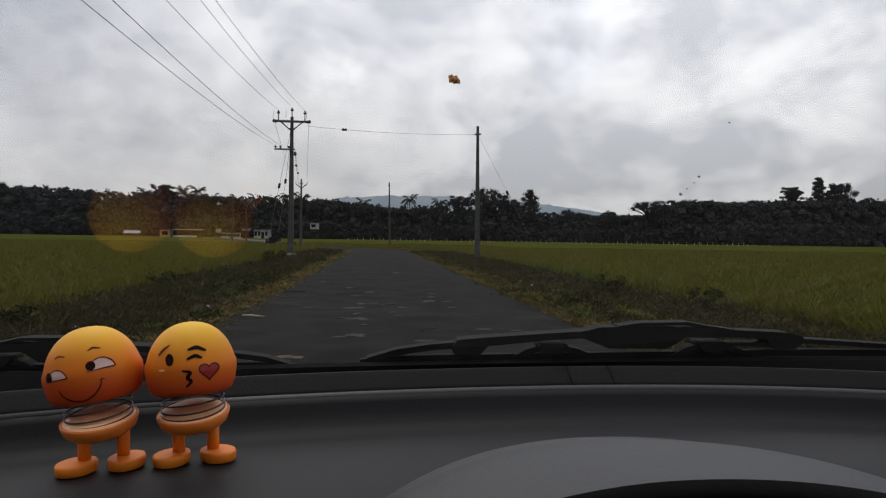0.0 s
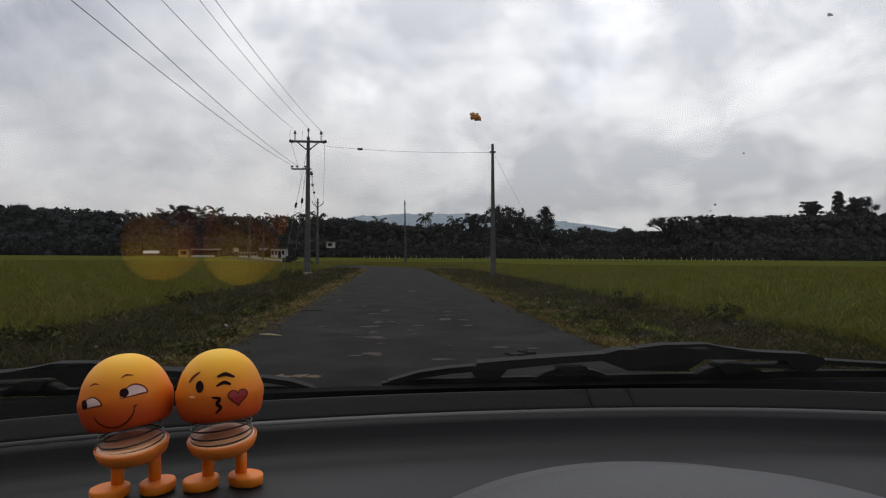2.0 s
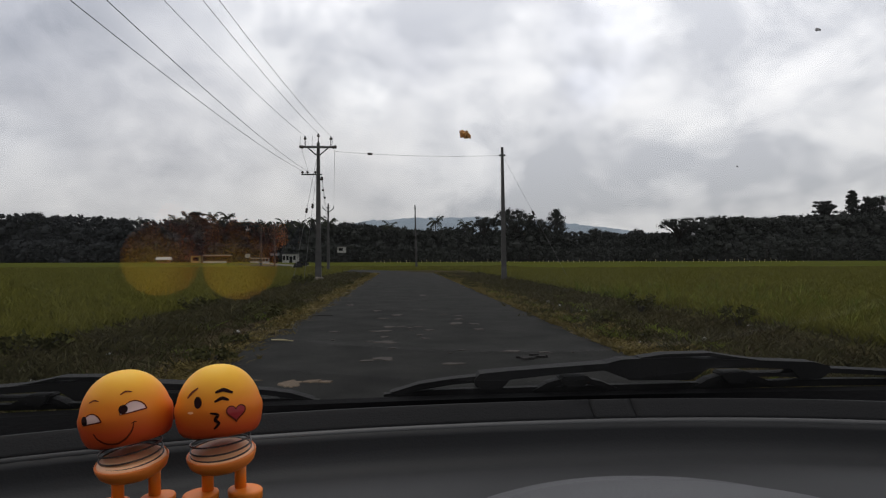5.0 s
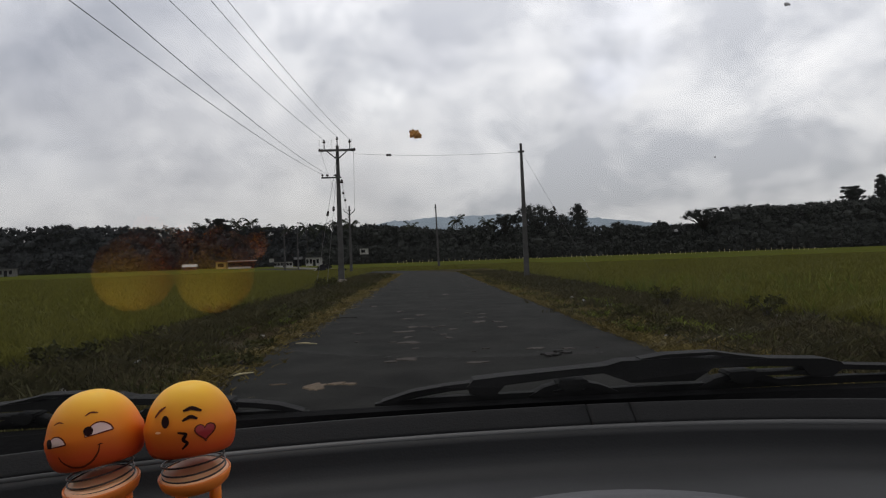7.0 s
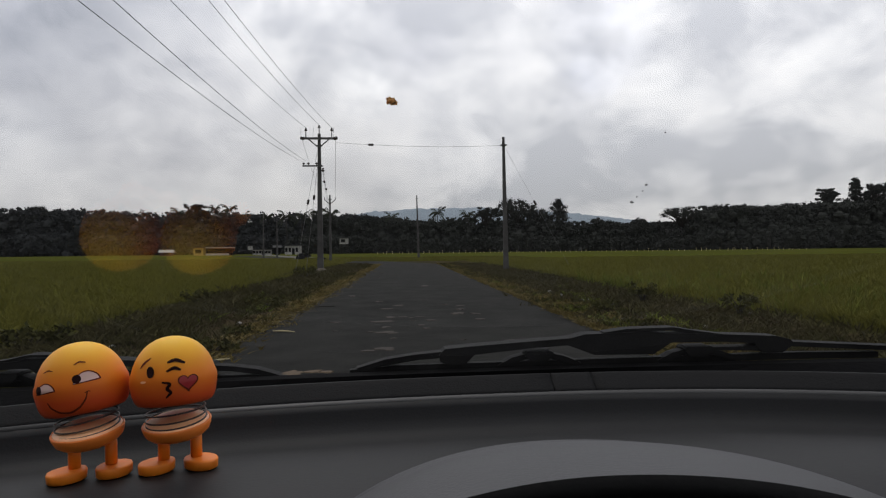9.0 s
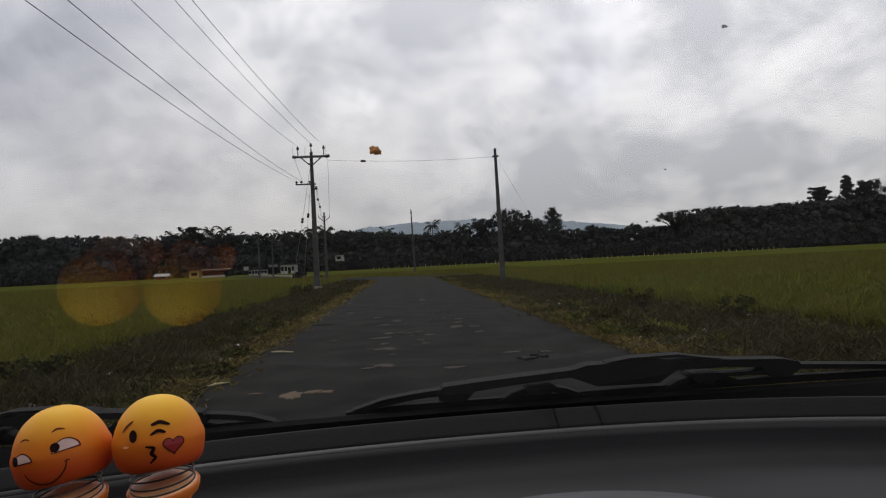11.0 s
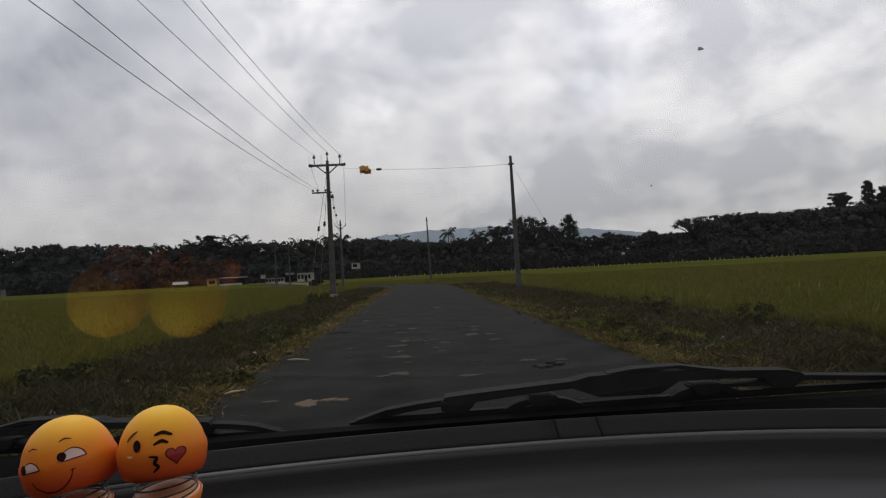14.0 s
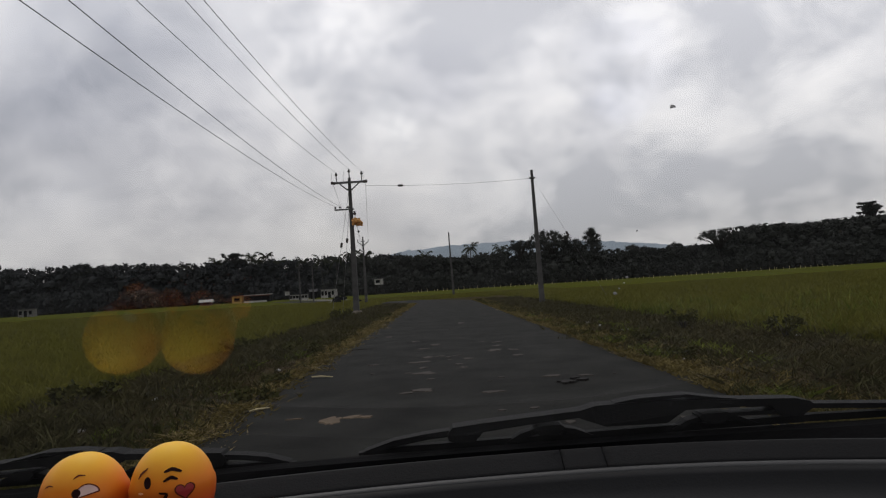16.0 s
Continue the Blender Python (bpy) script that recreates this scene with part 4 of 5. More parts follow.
BACK = Vector((-5.0, -38, 0))
for o1, o2, sag in (((-0.56, -0.12, 7.19), (-0.70, -0.14, 7.92), 0.45), ((0.56, -0.12, 7.19), (0.70, -0.14, 7.92), 0.45), ((0, 0, 7.62), (0, 0, 8.10), 0.45),
                    ((-0.36, -0.12, 5.57), (-0.84, -0.135, 6.02), 0.42), ((0.36, -0.12, 5.57), (-0.58, -0.135, 6.02), 0.42)):
    wire(P1 + Vector(o1), P2 + Vector(o2), sag)
    wire(BACK + Vector(o1), P1 + Vector(o1), sag)
wire(P2 + Vector((0.95, -0.14, 7.10)), P3 + Vector((-0.08, 0, 7.08)), 0.14, 0.008, 0.2)
wire(P2 + Vector((-0.10, 0, 6.70)), P2 + Vector((-1.55, 1.2, 0.05)), 0.0, 0.010, 0.42)
wire(P2 + Vector((-0.10, 0, 5.95)), P2 + Vector((-1.15, 2.6, 0.05)), 0.0, 0.010, 0.30)
wire(P3 + Vector((0.06, 0.1, 6.90)), P3 + Vector((4.3, 2.5, 0.05)), 0.0, 0.006, 0.44)
for o1, o2, bead in (((-0.90, -0.1, 7.25), (-0.55, 0, 6.65), 0.0), ((0.90, -0.1, 7.25), (0.55, 0, 6.65), 0.0), ((0.20, -0.1, 5.55), (-0.1, 0, 5.6), 0.12), ((0.24, -0.1, 5.50), (0.1, 0, 5.2), 0.2)):
    wire(P2 + Vector(o1), P5 + Vector(o2), 0.45, 0.009, bead)


# ======================================================================= village across the field
def house(at, w, d, h, wall, roof, turn, label, doors=1, windows=2, flat_roof=False, lift=0.0):
    t = thing("house", at, label, "house", "far village houses")
    t.rotation_euler = (0, 0, radians(turn))
    bm = bmesh.new()
    add_box(bm, (-w / 2, 0, lift if lift else -0.5), (w / 2, d, h), 0.02)
    part("wall", bm, wall, t)
    for px, py in ((-1, 0.1), (1, 0.1), (-1, 0.9), (1, 0.9)) if lift else ():
        bm = bmesh.new()
        add_rod(bm, (px * w * 0.44, py * d, -0.3), (px * w * 0.44, py * d, lift + 0.05), 0.09)
        part("post", bm, M_BARK, t)
    bm = bmesh.new()
    if flat_roof:
        add_box(bm, (-w / 2 - 0.3, -0.5, h + 0.004), (w / 2 + 0.3, d + 0.3, h + 0.22), 0.02)
    else:
        o, rise = 0.5, 0.28 * d
        vs = [bm.verts.new(p) for p in ((-w / 2 - o, -o, h - 0.1), (w / 2 + o, -o, h - 0.1), (w / 2 + o, d + o, h - 0.1), (-w / 2 - o, d + o, h - 0.1),
                                        (-w / 2 - o, d / 2, h + rise), (w / 2 + o, d / 2, h + rise))]
        for q in ((0, 1, 5, 4), (2, 3, 4, 5), (0, 4, 3), (1, 2, 5), (3, 2, 1, 0)):
            bm.faces.new([vs[k] for k in q])
    part("roof", bm, roof, t)
    n = doors + windows
    for i in range(n):
        x = -w / 2 + w * (i + 0.5) / n
        bm = bmesh.new()
        if i == n // 2 and doors:
            add_box(bm, (x - 0.5, -0.05, 0), (x + 0.5, 0.02, min(2.1, h * 0.8)), 0.01)
            part("door", bm, M_DARK, t)
        else:
            half = max(0.4, w / n * 0.3)
            add_box(bm, (x - half, -0.05, lift + (h - lift) * 0.3), (x + half, 0.02, lift + (h - lift) * 0.8), 0.01)
            part("window", bm, M_DARK, t)
    return t


house((-141.4, 230, 0), 4.6, 4.0, 2.6, M_SHED, M_GREYTIN, 12, "small greyish flat-roofed shed by the paddy", 1, 2, True)
house((-80.0, 230, 0), 3.8, 3.0, 1.2, M_TIN, M_WHITE, 8, "low shelter under a pale sloping tin roof", 0, 1)
house((-69.3, 230, 0), 3.2, 4.5, 2.4, M_YELLOW, M_TIN, 6, "small ochre-walled house with a flat roof", 0, 1, True)
long_house = house((-62.5, 231, 0), 8.6, 3.6, 2.5, M_DARK, M_WHITE, 6, "long low dark house under a pale flat roof", 1, 3, True)
bm = bmesh.new()
add_box(bm, (-4.6, -0.62, 2.22), (4.6, -0.52, 2.5), 0.01)
part("fascia", bm, M_TIN, long_house, "rust-red fascia under the roof edge")
bm = bmesh.new()
add_box(bm, (-4.3, -1.1, -0.3), (3.2, -0.95, 0.62), 0.02)
part("porch_wall", bm, M_WHITE, long_house, "low whitewashed porch wall")
for px in (-4.2, -1.4, 1.4, 4.2):
    bm = bmesh.new()
    add_box(bm, (px - 0.06, -0.50, -0.3), (px + 0.06, -0.38, 2.5), 0.01)
    part("post", bm, M_BARK, long_house)
house((-51.6, 228, 0), 1.6, 0.25, 3.0, M_WHITE, M_GREYTIN, 10, "white notice board on posts beside the lane", 0, 0, True, 1.7)
house((-48.0, 229, 0), 6.0, 3.0, 1.7, M_WHITE, M_GREYTIN, 4, "low whitewashed roadside shed with dark gaps", 1, 5, True)
house((-43.3, 231, 0), 1.9, 2.5, 2.5, M_DARK, M_GREYTIN, 4, "small dark timber stall beside the lane", 0, 1)
house((-38.2, 230, 0), 4.8, 3.6, 2.9, M_WHITE, M_GREYTIN, -8, "small pale house beside the lane", 1, 3, True)
house((-21.0, 232, 0), 2.4, 3.0, 5.4, M_WHITE, M_GREYTIN, -8, "pale hut on posts among the trees", 0, 1, True, 3.4)

# lane that leaves the village behind the pole, its sky sheen painted as a pale colour
lane = ((-46.0, 222), (-40.5, 200), (-33.0, 172), (-25.5, 146), (-19.5, 124), (-13.0, 100), (-6.5, 80))
lv, lf = [], []
for i, (x, y) in enumerate(lane):
    wide = 1.9 + 0.2 * math.sin(i * 2.1)
    lv += [(x - wide, y, -0.04), (x - wide, y, 0.05), (x + wide, y, 0.05), (x + wide, y, -0.04)]
    if i:
        a = i * 4 - 4
        lf += [(a, a + 4, a + 5, a + 1), (a + 1, a + 5, a + 6, a + 2), (a + 2, a + 6, a + 7, a + 3)]
tagged(mesh_object("lane", lv, lf, M_LANE, False), "lane between the paddies and the village, sky sheen in its pale colour", "lane", kind="structure")

# row of short pale stakes along the far paddy edge
fence = thing("stake_fence", (50, 205, 0), "row of short pale stakes along the paddy edge", "fence")
bm = bmesh.new()
add_box(bm, (-0.06, -0.05, -0.3), (0.06, 0.05, 1.0), 0.02)
first = part("stake", bm, M_STAKE, fence)
frng = random.Random(3)
for i in range(84):
    ob = first if i == 0 else first.copy()
    if i:
        scene.collection.objects.link(ob)
    x = -8 + 1.55 * i + frng.uniform(-0.5, 0.5)
    ob.parent = fence
    ob.matrix_basis = pose(x - 50, 208 - 0.10 * (x + 8) - 205, frng.uniform(-0.75, -0.05), 0, frng.uniform(-12, 12), 0)

# ======================================================================= road debris, kerb strip, litter
prng = random.Random(11)


def blot(name, at, rx, ry, mat, label, category, thick=0.008, group=""):
    n = 25
    reach = [prng.uniform(0.2, 1.45) for _ in range(n)]
    reach = [(reach[i - 1] + 2 * reach[i] + reach[(i + 1) % n]) / 4 for i in range(n)]
    ring = [(rx * q * math.cos(2 * math.pi * i / n), ry * q * math.sin(2 * math.pi * i / n)) for i, q in enumerate(reach)]
    bm = bmesh.new()
    lo = [bm.verts.new((x * 1.08, y * 1.08, -0.004)) for x, y in ring]
    hi = [bm.verts.new((x, y, thick)) for x, y in ring]
    bm.faces.new(hi)
    bm.faces.new(lo[::-1])
    for i in range(n):
        bm.faces.new((lo[i], lo[(i + 1) % n], hi[(i + 1) % n], hi[i]))
    ob = part(name, bm, mat)
    ob.location = at
    return tagged(ob, label, category, group)


def road_z(x):
    return 0.022 + 0.02 * (1 - ((x - 0.40) / 2.565) ** 2)


for x, y, rx, ry in ((-0.25, 10.1, 0.07, 0.10), (-0.20, 9.45, 0.13, 0.16), (-0.45, 9.55, 0.06, 0.06), (1.12, 12.9, 0.11, 0.12), (1.0, 12.1, 0.12, 0.20), (1.29, 12.0, 0.09, 0.14), (-0.21, 11.6, 0.09, 0.12),
                     (-0.31, 10.9, 0.16, 0.12), (-1.08, 10.95, 0.09, 0.07), (0.0, 11.6, 0.07, 0.08), (0.32, 11.55, 0.08, 0.07), (0.68, 21.5, 0.10, 0.25), (-0.35, 13.2, 0.12, 0.10), (-0.1, 14.0, 0.10, 0.14),
                     (1.18, 13.7, 0.10, 0.10), (0.57, 7.45, 0.15, 0.10), (1.40, 8.4, 0.11, 0.09), (1.78, 8.3, 0.10, 0.07), (-0.22, 7.9, 0.13, 0.14), (-0.38, 7.75, 0.07, 0.06), (0.47, 10.95, 0.08, 0.12), (1.27, 11.05, 0.09, 0.10), (-0.98, 9.8, 0.03, 0.04), (-0.55, 15.2, 0.09, 0.12), (-1.3, 17.2, 0.10, 0.22)):
    blot("worn_patch", (x, y, road_z(x)), rx, ry, M_PATCH, "pale ragged worn patch in the asphalt", "road patch", 0.004, "worn patches in the asphalt")
for i in range(24):
    y = 5.5 + 36 * prng.random() ** 1.4
    x = prng.choice((prng.uniform(-1.9, -0.5), prng.uniform(-0.5, 2.4), prng.gauss(0.3, 0.6)))
    for k in range(prng.choice((1, 1, 2, 3))):
        s = prng.uniform(0.012, 0.040) * (1 + y * 0.02)
        qx, qy = x + prng.gauss(0, 0.15), y + prng.gauss(0, 0.25)
        blot("worn_patch", (qx, qy, road_z(qx)), s * 1.3, s * prng.uniform(0.7, 1.8), M_PATCH, "pale ragged worn patch in the asphalt", "road patch", 0.004, "worn patches in the asphalt")
for x, y, turn, length, mat, label in ((-1.61, 13.97, 8, 0.42, M_BARK, "thin dark broken stick lying on the asphalt"), (-1.71, 9.8, -22, 0.36, M_STAKE, "thin pale bamboo sliver lying on the asphalt"),
                                       (-1.95, 7.3, 50, 0.25, M_STAKE, "thin pale bamboo sliver lying on the asphalt")):
    bm = bmesh.new()
    add_tube(bm, [(-length / 2, 0, 0.012), (-length * 0.1, 0.012, 0.018), (length / 2, -0.006, 0.012)], [0.009, 0.013, 0.007], 6)
    ob = part("stick", bm, mat, None, "", True)
    ob.matrix_basis = pose(x, y, road_z(x), 0, 0, turn)
    tagged(ob, label, "stick", "sticks on the road")
for x, y, rx, ry in ((1.48, 7.8, 0.11, 0.10), (1.68, 7.9, 0.09, 0.06), (1.60, 8.05, 0.06, 0.05)):
    blot("mud_clod", (x, y, road_z(x)), rx, ry, M_MUD, "dark flattened mud clod on the road", "mud", 0.02, "mud clods on the road")
for x, y, rx, ry in ((-1.02, 6.40, 0.10, 0.22), (-0.84, 6.52, 0.08, 0.07), (-0.70, 6.48, 0.07, 0.06), (-1.42, 6.62, 0.09, 0.02)):
    blot("trodden_husk", (x, y, road_z(x)), rx, ry, M_HUSK, "flattened pale brown husk trodden onto the asphalt", "husk", 0.006, "trodden husks on the road")

bm = bmesh.new()
for i in range(7):
    add_box(bm, (-0.010, 1.12 * i, -0.05), (0.010, 1.12 * i + 1.10, 0.018 + 0.005 * (i % 2)), 0.003, Matrix.Translation((0.012 * (i % 3), 0, 0)))
strip = part("kerb_strip", bm, M_KERB)
strip.matrix_basis = pose(4.6, -6.5, 0.025, 0, 0, 0)
tagged(strip, "thin pale concrete edging strip in the weeds", "kerb")
for x, y, s in ((-4.44, 16.6, 0.10), (-2.74, 11.4, 0.05), (5.13, 15.1, 0.08), (4.06, 18.4, 0.06), (-4.0, 10.7, 0.05), (-4.7, 14.4, 0.09), (5.0, 8.6, 0.05), (-3.7, 7.0, 0.04), (-4.9, 9.2, 0.05), (3.5, 9.6, 0.04), (6.1, 11.4, 0.06)):
    bm = bmesh.new()
    bmesh.ops.create_icosphere(bm, subdivisions=2, radius=s)
    for v in bm.verts:
        v.co *= 1 + 0.25 * noise.noise(v.co * 9 + Vector((x, y, 0)))
        v.co.z *= 0.6
    ob = part("stone", bm, M_STONE if s < 0.075 else M_CONC)
    ob.location = (x, y, ground_z(x, y) + s * 0.3)
    tagged(ob, "pale stone lying in the verge weeds", "stone", "stones on the verge")

# dark debris of no known kind, modelled as plain lumps
for x, y, s, mat, label in ((-15.9, 106, 0.55, M_DARK, "dark heap of debris beside the lane"), (-12.9, 84, 0.35, M_DARK, "dark heap of debris beside the lane"),
                            (-13.6, 85, 0.22, M_STONE, "pale boulder beside the lane"), (-19.6, 136, 0.5, M_DARK, "dark heap of debris beside the lane"), (-9.5, 78, 0.30, M_DARK, "dark heap of debris beside the lane")):
    bm = bmesh.new()
    bmesh.ops.create_icosphere(bm, subdivisions=3, radius=s)
    for v in bm.verts:
        v.co *= 1 + 0.55 * noise.noise(v.co * 3.5 / s + Vector((x, y, 0)))
        v.co.x *= 1.7
    ob = part("boulder" if mat is M_STONE else "debris_heap", bm, mat)
    ob.location = (x, y, s * 0.3)
    tagged(ob, label, "stone" if mat is M_STONE else "brush", "heaps beside the lane")

for x, y in ((-3.75, 8.9), (4.0, 16.7), (4.14, 15.2), (4.28, 15.3), (4.5, 9.7)):
    bm = bmesh.new()
    bmesh.ops.create_icosphere(bm, subdivisions=2, radius=0.04)
    for v in bm.verts:
        v.co *= 1 + 0.5 * noise.noise(v.co * 30 + Vector((x, y, 0)))
        v.co.z *= 0.7
    ob = part("litter", bm, M_LITTER)
    ob.location = (x, y, ground_z(x, y) + 0.035)
    tagged(ob, "crumpled white litter lying in the weeds", "litter", "litter on the verges")

# ======================================================================= car: shell that closes the place round the camera
MID = -0.31
car = thing("car", (MID, 0, 0), "grey car cabin shell around the dashboard", "car")


def shell(name, mat, *boxes, label=""):
    bm = bmesh.new()
    for lo, hi in boxes:
        add_box(bm, lo, hi, 0.012)
    return part(name, bm, mat, car, label)


shell("roof", M_CABIN, ((-0.66, -1.9, 1.42), (0.66, -0.055, 1.46)))
shell("floor_pan", M_CABIN, ((-0.72, -2.0, 0.24), (0.72, 0.50, 0.28)))
# unseen wall, kept low to let light in from behind onto the dolls
shell("rear_wall", M_CABIN, ((-0.70, -2.0, 0.28), (0.70, -1.95, 1.22)))
shell("bulkhead", M_BLACK, ((-0.70, 0.46, 0.28), (0.70, 0.50, 1.03)))
for s in (-1, 1):
    # unseen sides; the left is closed to the roof to darken the dash
    shell("unseen_side_panel", M_CABIN, ((min(s * 0.70, s * 0.75), -2.0, 0.24), (max(s * 0.70, s * 0.75), 0.46, 1.10 if s > 0 else 1.415)))
    bm = bmesh.new()
    add_rod(bm, (s * 0.72, 0.44, 1.09), (s * 0.64, -0.07, 1.43), 0.03)
    part("pillar", bm, M_CABIN, car, "", True)
    for y in (-0.9, -1.85):
        bm = bmesh.new()
        add_rod(bm, (s * 0.72, y, 1.0), (s * 0.64, y, 1.43), 0.03)
        part("pillar", bm, M_CABIN, car, "", True)
    for y in (0.15, -1.6):
        bm = bmesh.new()
        m = Matrix.Translation((s * 0.68, y, 0.28)) @ Matrix.Rotation(radians(90), 4, "Y")
        add_lathe(bm, [(0.17, -0.08), (0.26, -0.08), (0.28, -0.05), (0.28, 0.05), (0.26, 0.08), (0.17, 0.08)], 28, m=m)
        part("tyre", bm, M_TYRE, car, "", True)

RAKE = math.tan(radians(33.0))


def glass_z(y):
    return 1.1130 - RAKE * (y - 0.44)


# windscreen: one curved sheet, its face towards the cabin
gv, gf = [], []
for j in range(21):
    for i in range(31):
        x = -0.97 + 1.33 * i / 30
        y = 0.437 - 0.49 * j / 20
        y -= 0.02 * max(0, abs(x - MID) - 0.35) ** 2
        gv.append((x - MID, y, glass_z(y)))
for j in range(20):
    for i in range(30):
        a = j * 31 + i
        gf.append((a, a + 1, a + 32, a + 31))
screen = mesh_object("windscreen", gv, gf, M_GLASS)
screen.parent = car
screen.visible_shadow = False
screen["label"] = "clear raked windscreen glass"
if screen.data.polygons[0].normal.z > 0:
    screen.data.flip_normals()


# ----------------------------------------------------------------------- dashboard
def lip_y(x):
    d = x - 0.13
    d = max(min(d, 0.36), -0.48)
    return 0.4087 - (0.74 if d > 0 else 0.352) * d * d - 1.057 * d ** 4


PROFILE = ((0.0000, 1.1045), (0.0003, 1.1062), (0.0014, 1.1072), (0.0032, 1.1070), (0.0053, 1.1055), (0.0070, 1.1020), (0.0092, 1.0965), (0.0127, 1.0915), (0.0183, 1.0888),
           (0.0282, 1.0883), (0.0366, 1.0893), (0.0458, 1.0907), (0.0564, 1.0922), (0.0691, 1.0935), (0.0916, 1.0945), (0.1198, 1.0940), (0.1621, 1.0890), (0.2114, 1.0800), (0.2396, 1.0600),
           (0.2501, 1.0200), (0.2537, 0.8000), (0.2501, 0.6000))


def sweep(x0, x1, n, profile, close=False):
    """A section swept across the car along the bowed front line of the dashboard."""
    v, f = [], []
    k = len(profile)
    for i in range(n + 1):
        x = x0 + (x1 - x0) * i / n
        for s, z in profile:
            v.append((x, lip_y(x) - s, z))
    for i in range(n):
        for j in range(k - 1 + close):
            a, b = i * k + j, i * k + (j + 1) % k
            f.append((a, b, b + k, a + k))
    if close:
        f.append(tuple(range(k)))
        f.append(tuple(n * k + j for j in reversed(range(k))))
    return v, f


dash = thing("dashboard", (0, 0.4, 1.0), "dark grey grained plastic dashboard with a raised rear ledge", "dashboard")


def dash_part(name, v, f, mat, label=""):
    ob = mesh_object(name, [(x, y - 0.4, z - 1.0) for x, y, z in v], f, mat)
    bm = bmesh.new()
    bm.from_mesh(ob.data)
    bmesh.ops.recalc_face_normals(bm, faces=bm.faces)
    bm.to_mesh(ob.data)
    bm.free()
    ob.parent = dash
    if label:
        ob["label"] = label
    return ob


dash_part("top_panel", *sweep(-1.0, 0.385, 90, PROFILE[4:] + ((0.0021, 0.6000), (0.0021, 1.1035)), True), M_DASH)
# one edge split behind the dolls, its fading highlight put into two materials
dash_part("rolled_edge", *sweep(-0.088, 0.385, 40, PROFILE[:5] + ((0.0049, 1.1040),), True), M_EDGE_SHEEN, "shinier rolled edge of the dashboard")
dash_part("rolled_edge", *sweep(-1.0, -0.0882, 50, PROFILE[:5] + ((0.0049, 1.1040),), True), M_DASH, "dull rolled edge on the passenger side")
LEDGE = ((-0.0021, 1.1040), (-0.0021, 1.1065), (-0.0032, 1.1080), (-0.0123, 1.1128), (-0.0141, 1.1150), (-0.0159, 1.1152), (-0.0169, 1.1140), (-0.0169, 1.1000), (-0.0021, 1.1000))
for x0, x1, n in ((-1.0, 0.1343, 60), (0.1350, 0.1606, 6), (0.1613, 0.385, 30)):
    dash_part("ledge", *sweep(x0, x1, n, LEDGE, True), M_LEDGE)
cv, cf = [], []
for i in range(61):
    x = -1.0 + 1.385 * i / 60
    d = max(min(x - 0.13, 0.36), -0.6)
    yc, yl = 0.427 - 0.155 * d * d, lip_y(x) + 0.0173
    cv += [(x - MID, y, z) for y, z in ((yl, 1.112), (yc, 1.1170), (yc + 0.02, 1.1155), (yc + 0.07, 1.103), (yc + 0.07, 1.03), (yl, 1.03))]
for i in range(60):
    for j in range(6):
        k = (j + 1) % 6
        cf.append((i * 6 + j, i * 6 + k, i * 6 + k + 6, i * 6 + j + 6))
cowl = mesh_object("cowl", cv, cf, M_BLACK, False)
cowl.parent = car
cowl["label"] = "black scuttle panel below the windscreen"

# instrument hood: a bowed lid that rises towards the driver, rolled down at its far edge, shade under its brim painted
# dark
ROLL = [(0.030 * math.sin(radians(a)), -0.030 * (1 - math.cos(radians(a)))) for a in (80, 65, 50, 38, 28, 20, 13, 6)]
NU, NV = 48, 16
hv, hf = [], []
for i in range(NU + 1):
    u = -1 + 2 * i / NU
    w = u * 1.2 if u < 0 else u
    bx, by, bz = 0.105 + 0.16 * u, 0.2741 - 0.021 * w * w, 1.1162 - 0.033 * w * w - 0.030 * w ** 4
    fx, fy, fz = 0.100 + 0.16 * u, 0.1818, 1.135 - 0.046 * w * w - 0.016 * w ** 4
    hv += [(bx, by + a, bz + b) for a, b in ROLL]
    hv += [(bx + (fx - bx) * k / NV, by + (fy - by) * k / NV, bz + (fz - bz) * k / NV + 0.004 * math.sin(math.pi * k / NV)) for k in range(NV + 1)]
row = NV + 1 + len(ROLL)
for i in range(NU):
    for k in range(row - 1):
        hf.append((i * row + k, i * row + k + 1, (i + 1) * row + k + 1, (i + 1) * row + k))
hood = dash_part("instrument_hood", hv, hf, M_HOOD, "smooth bowed hood over the instruments")
bv, bf = [], []
for j, (dy, dz) in enumerate(((0.0, 0.0), (-0.002, -0.002), (-0.002, -0.005), (0.007, -0.012), (0.032, -0.05), (0.035, -0.2))):
    for i in range(NU + 1):
        u = -1 + 2 * i / NU
        w = u * 1.2 if u < 0 else u
        bv.append((0.100 + 0.16 * u, 0.1818 + dy, 1.135 - 0.046 * w * w - 0.016 * w ** 4 + dz))
for j in range(5):
    for i in range(NU):
        a = j * (NU + 1) + i
        bf.append((a, a + 1, a + NU + 2, a + NU + 1))
brim = dash_part("hood_brim", bv, bf, M_BRIM, "recess under the instrument hood, its shade in the dark plastic")
brim.parent = hood


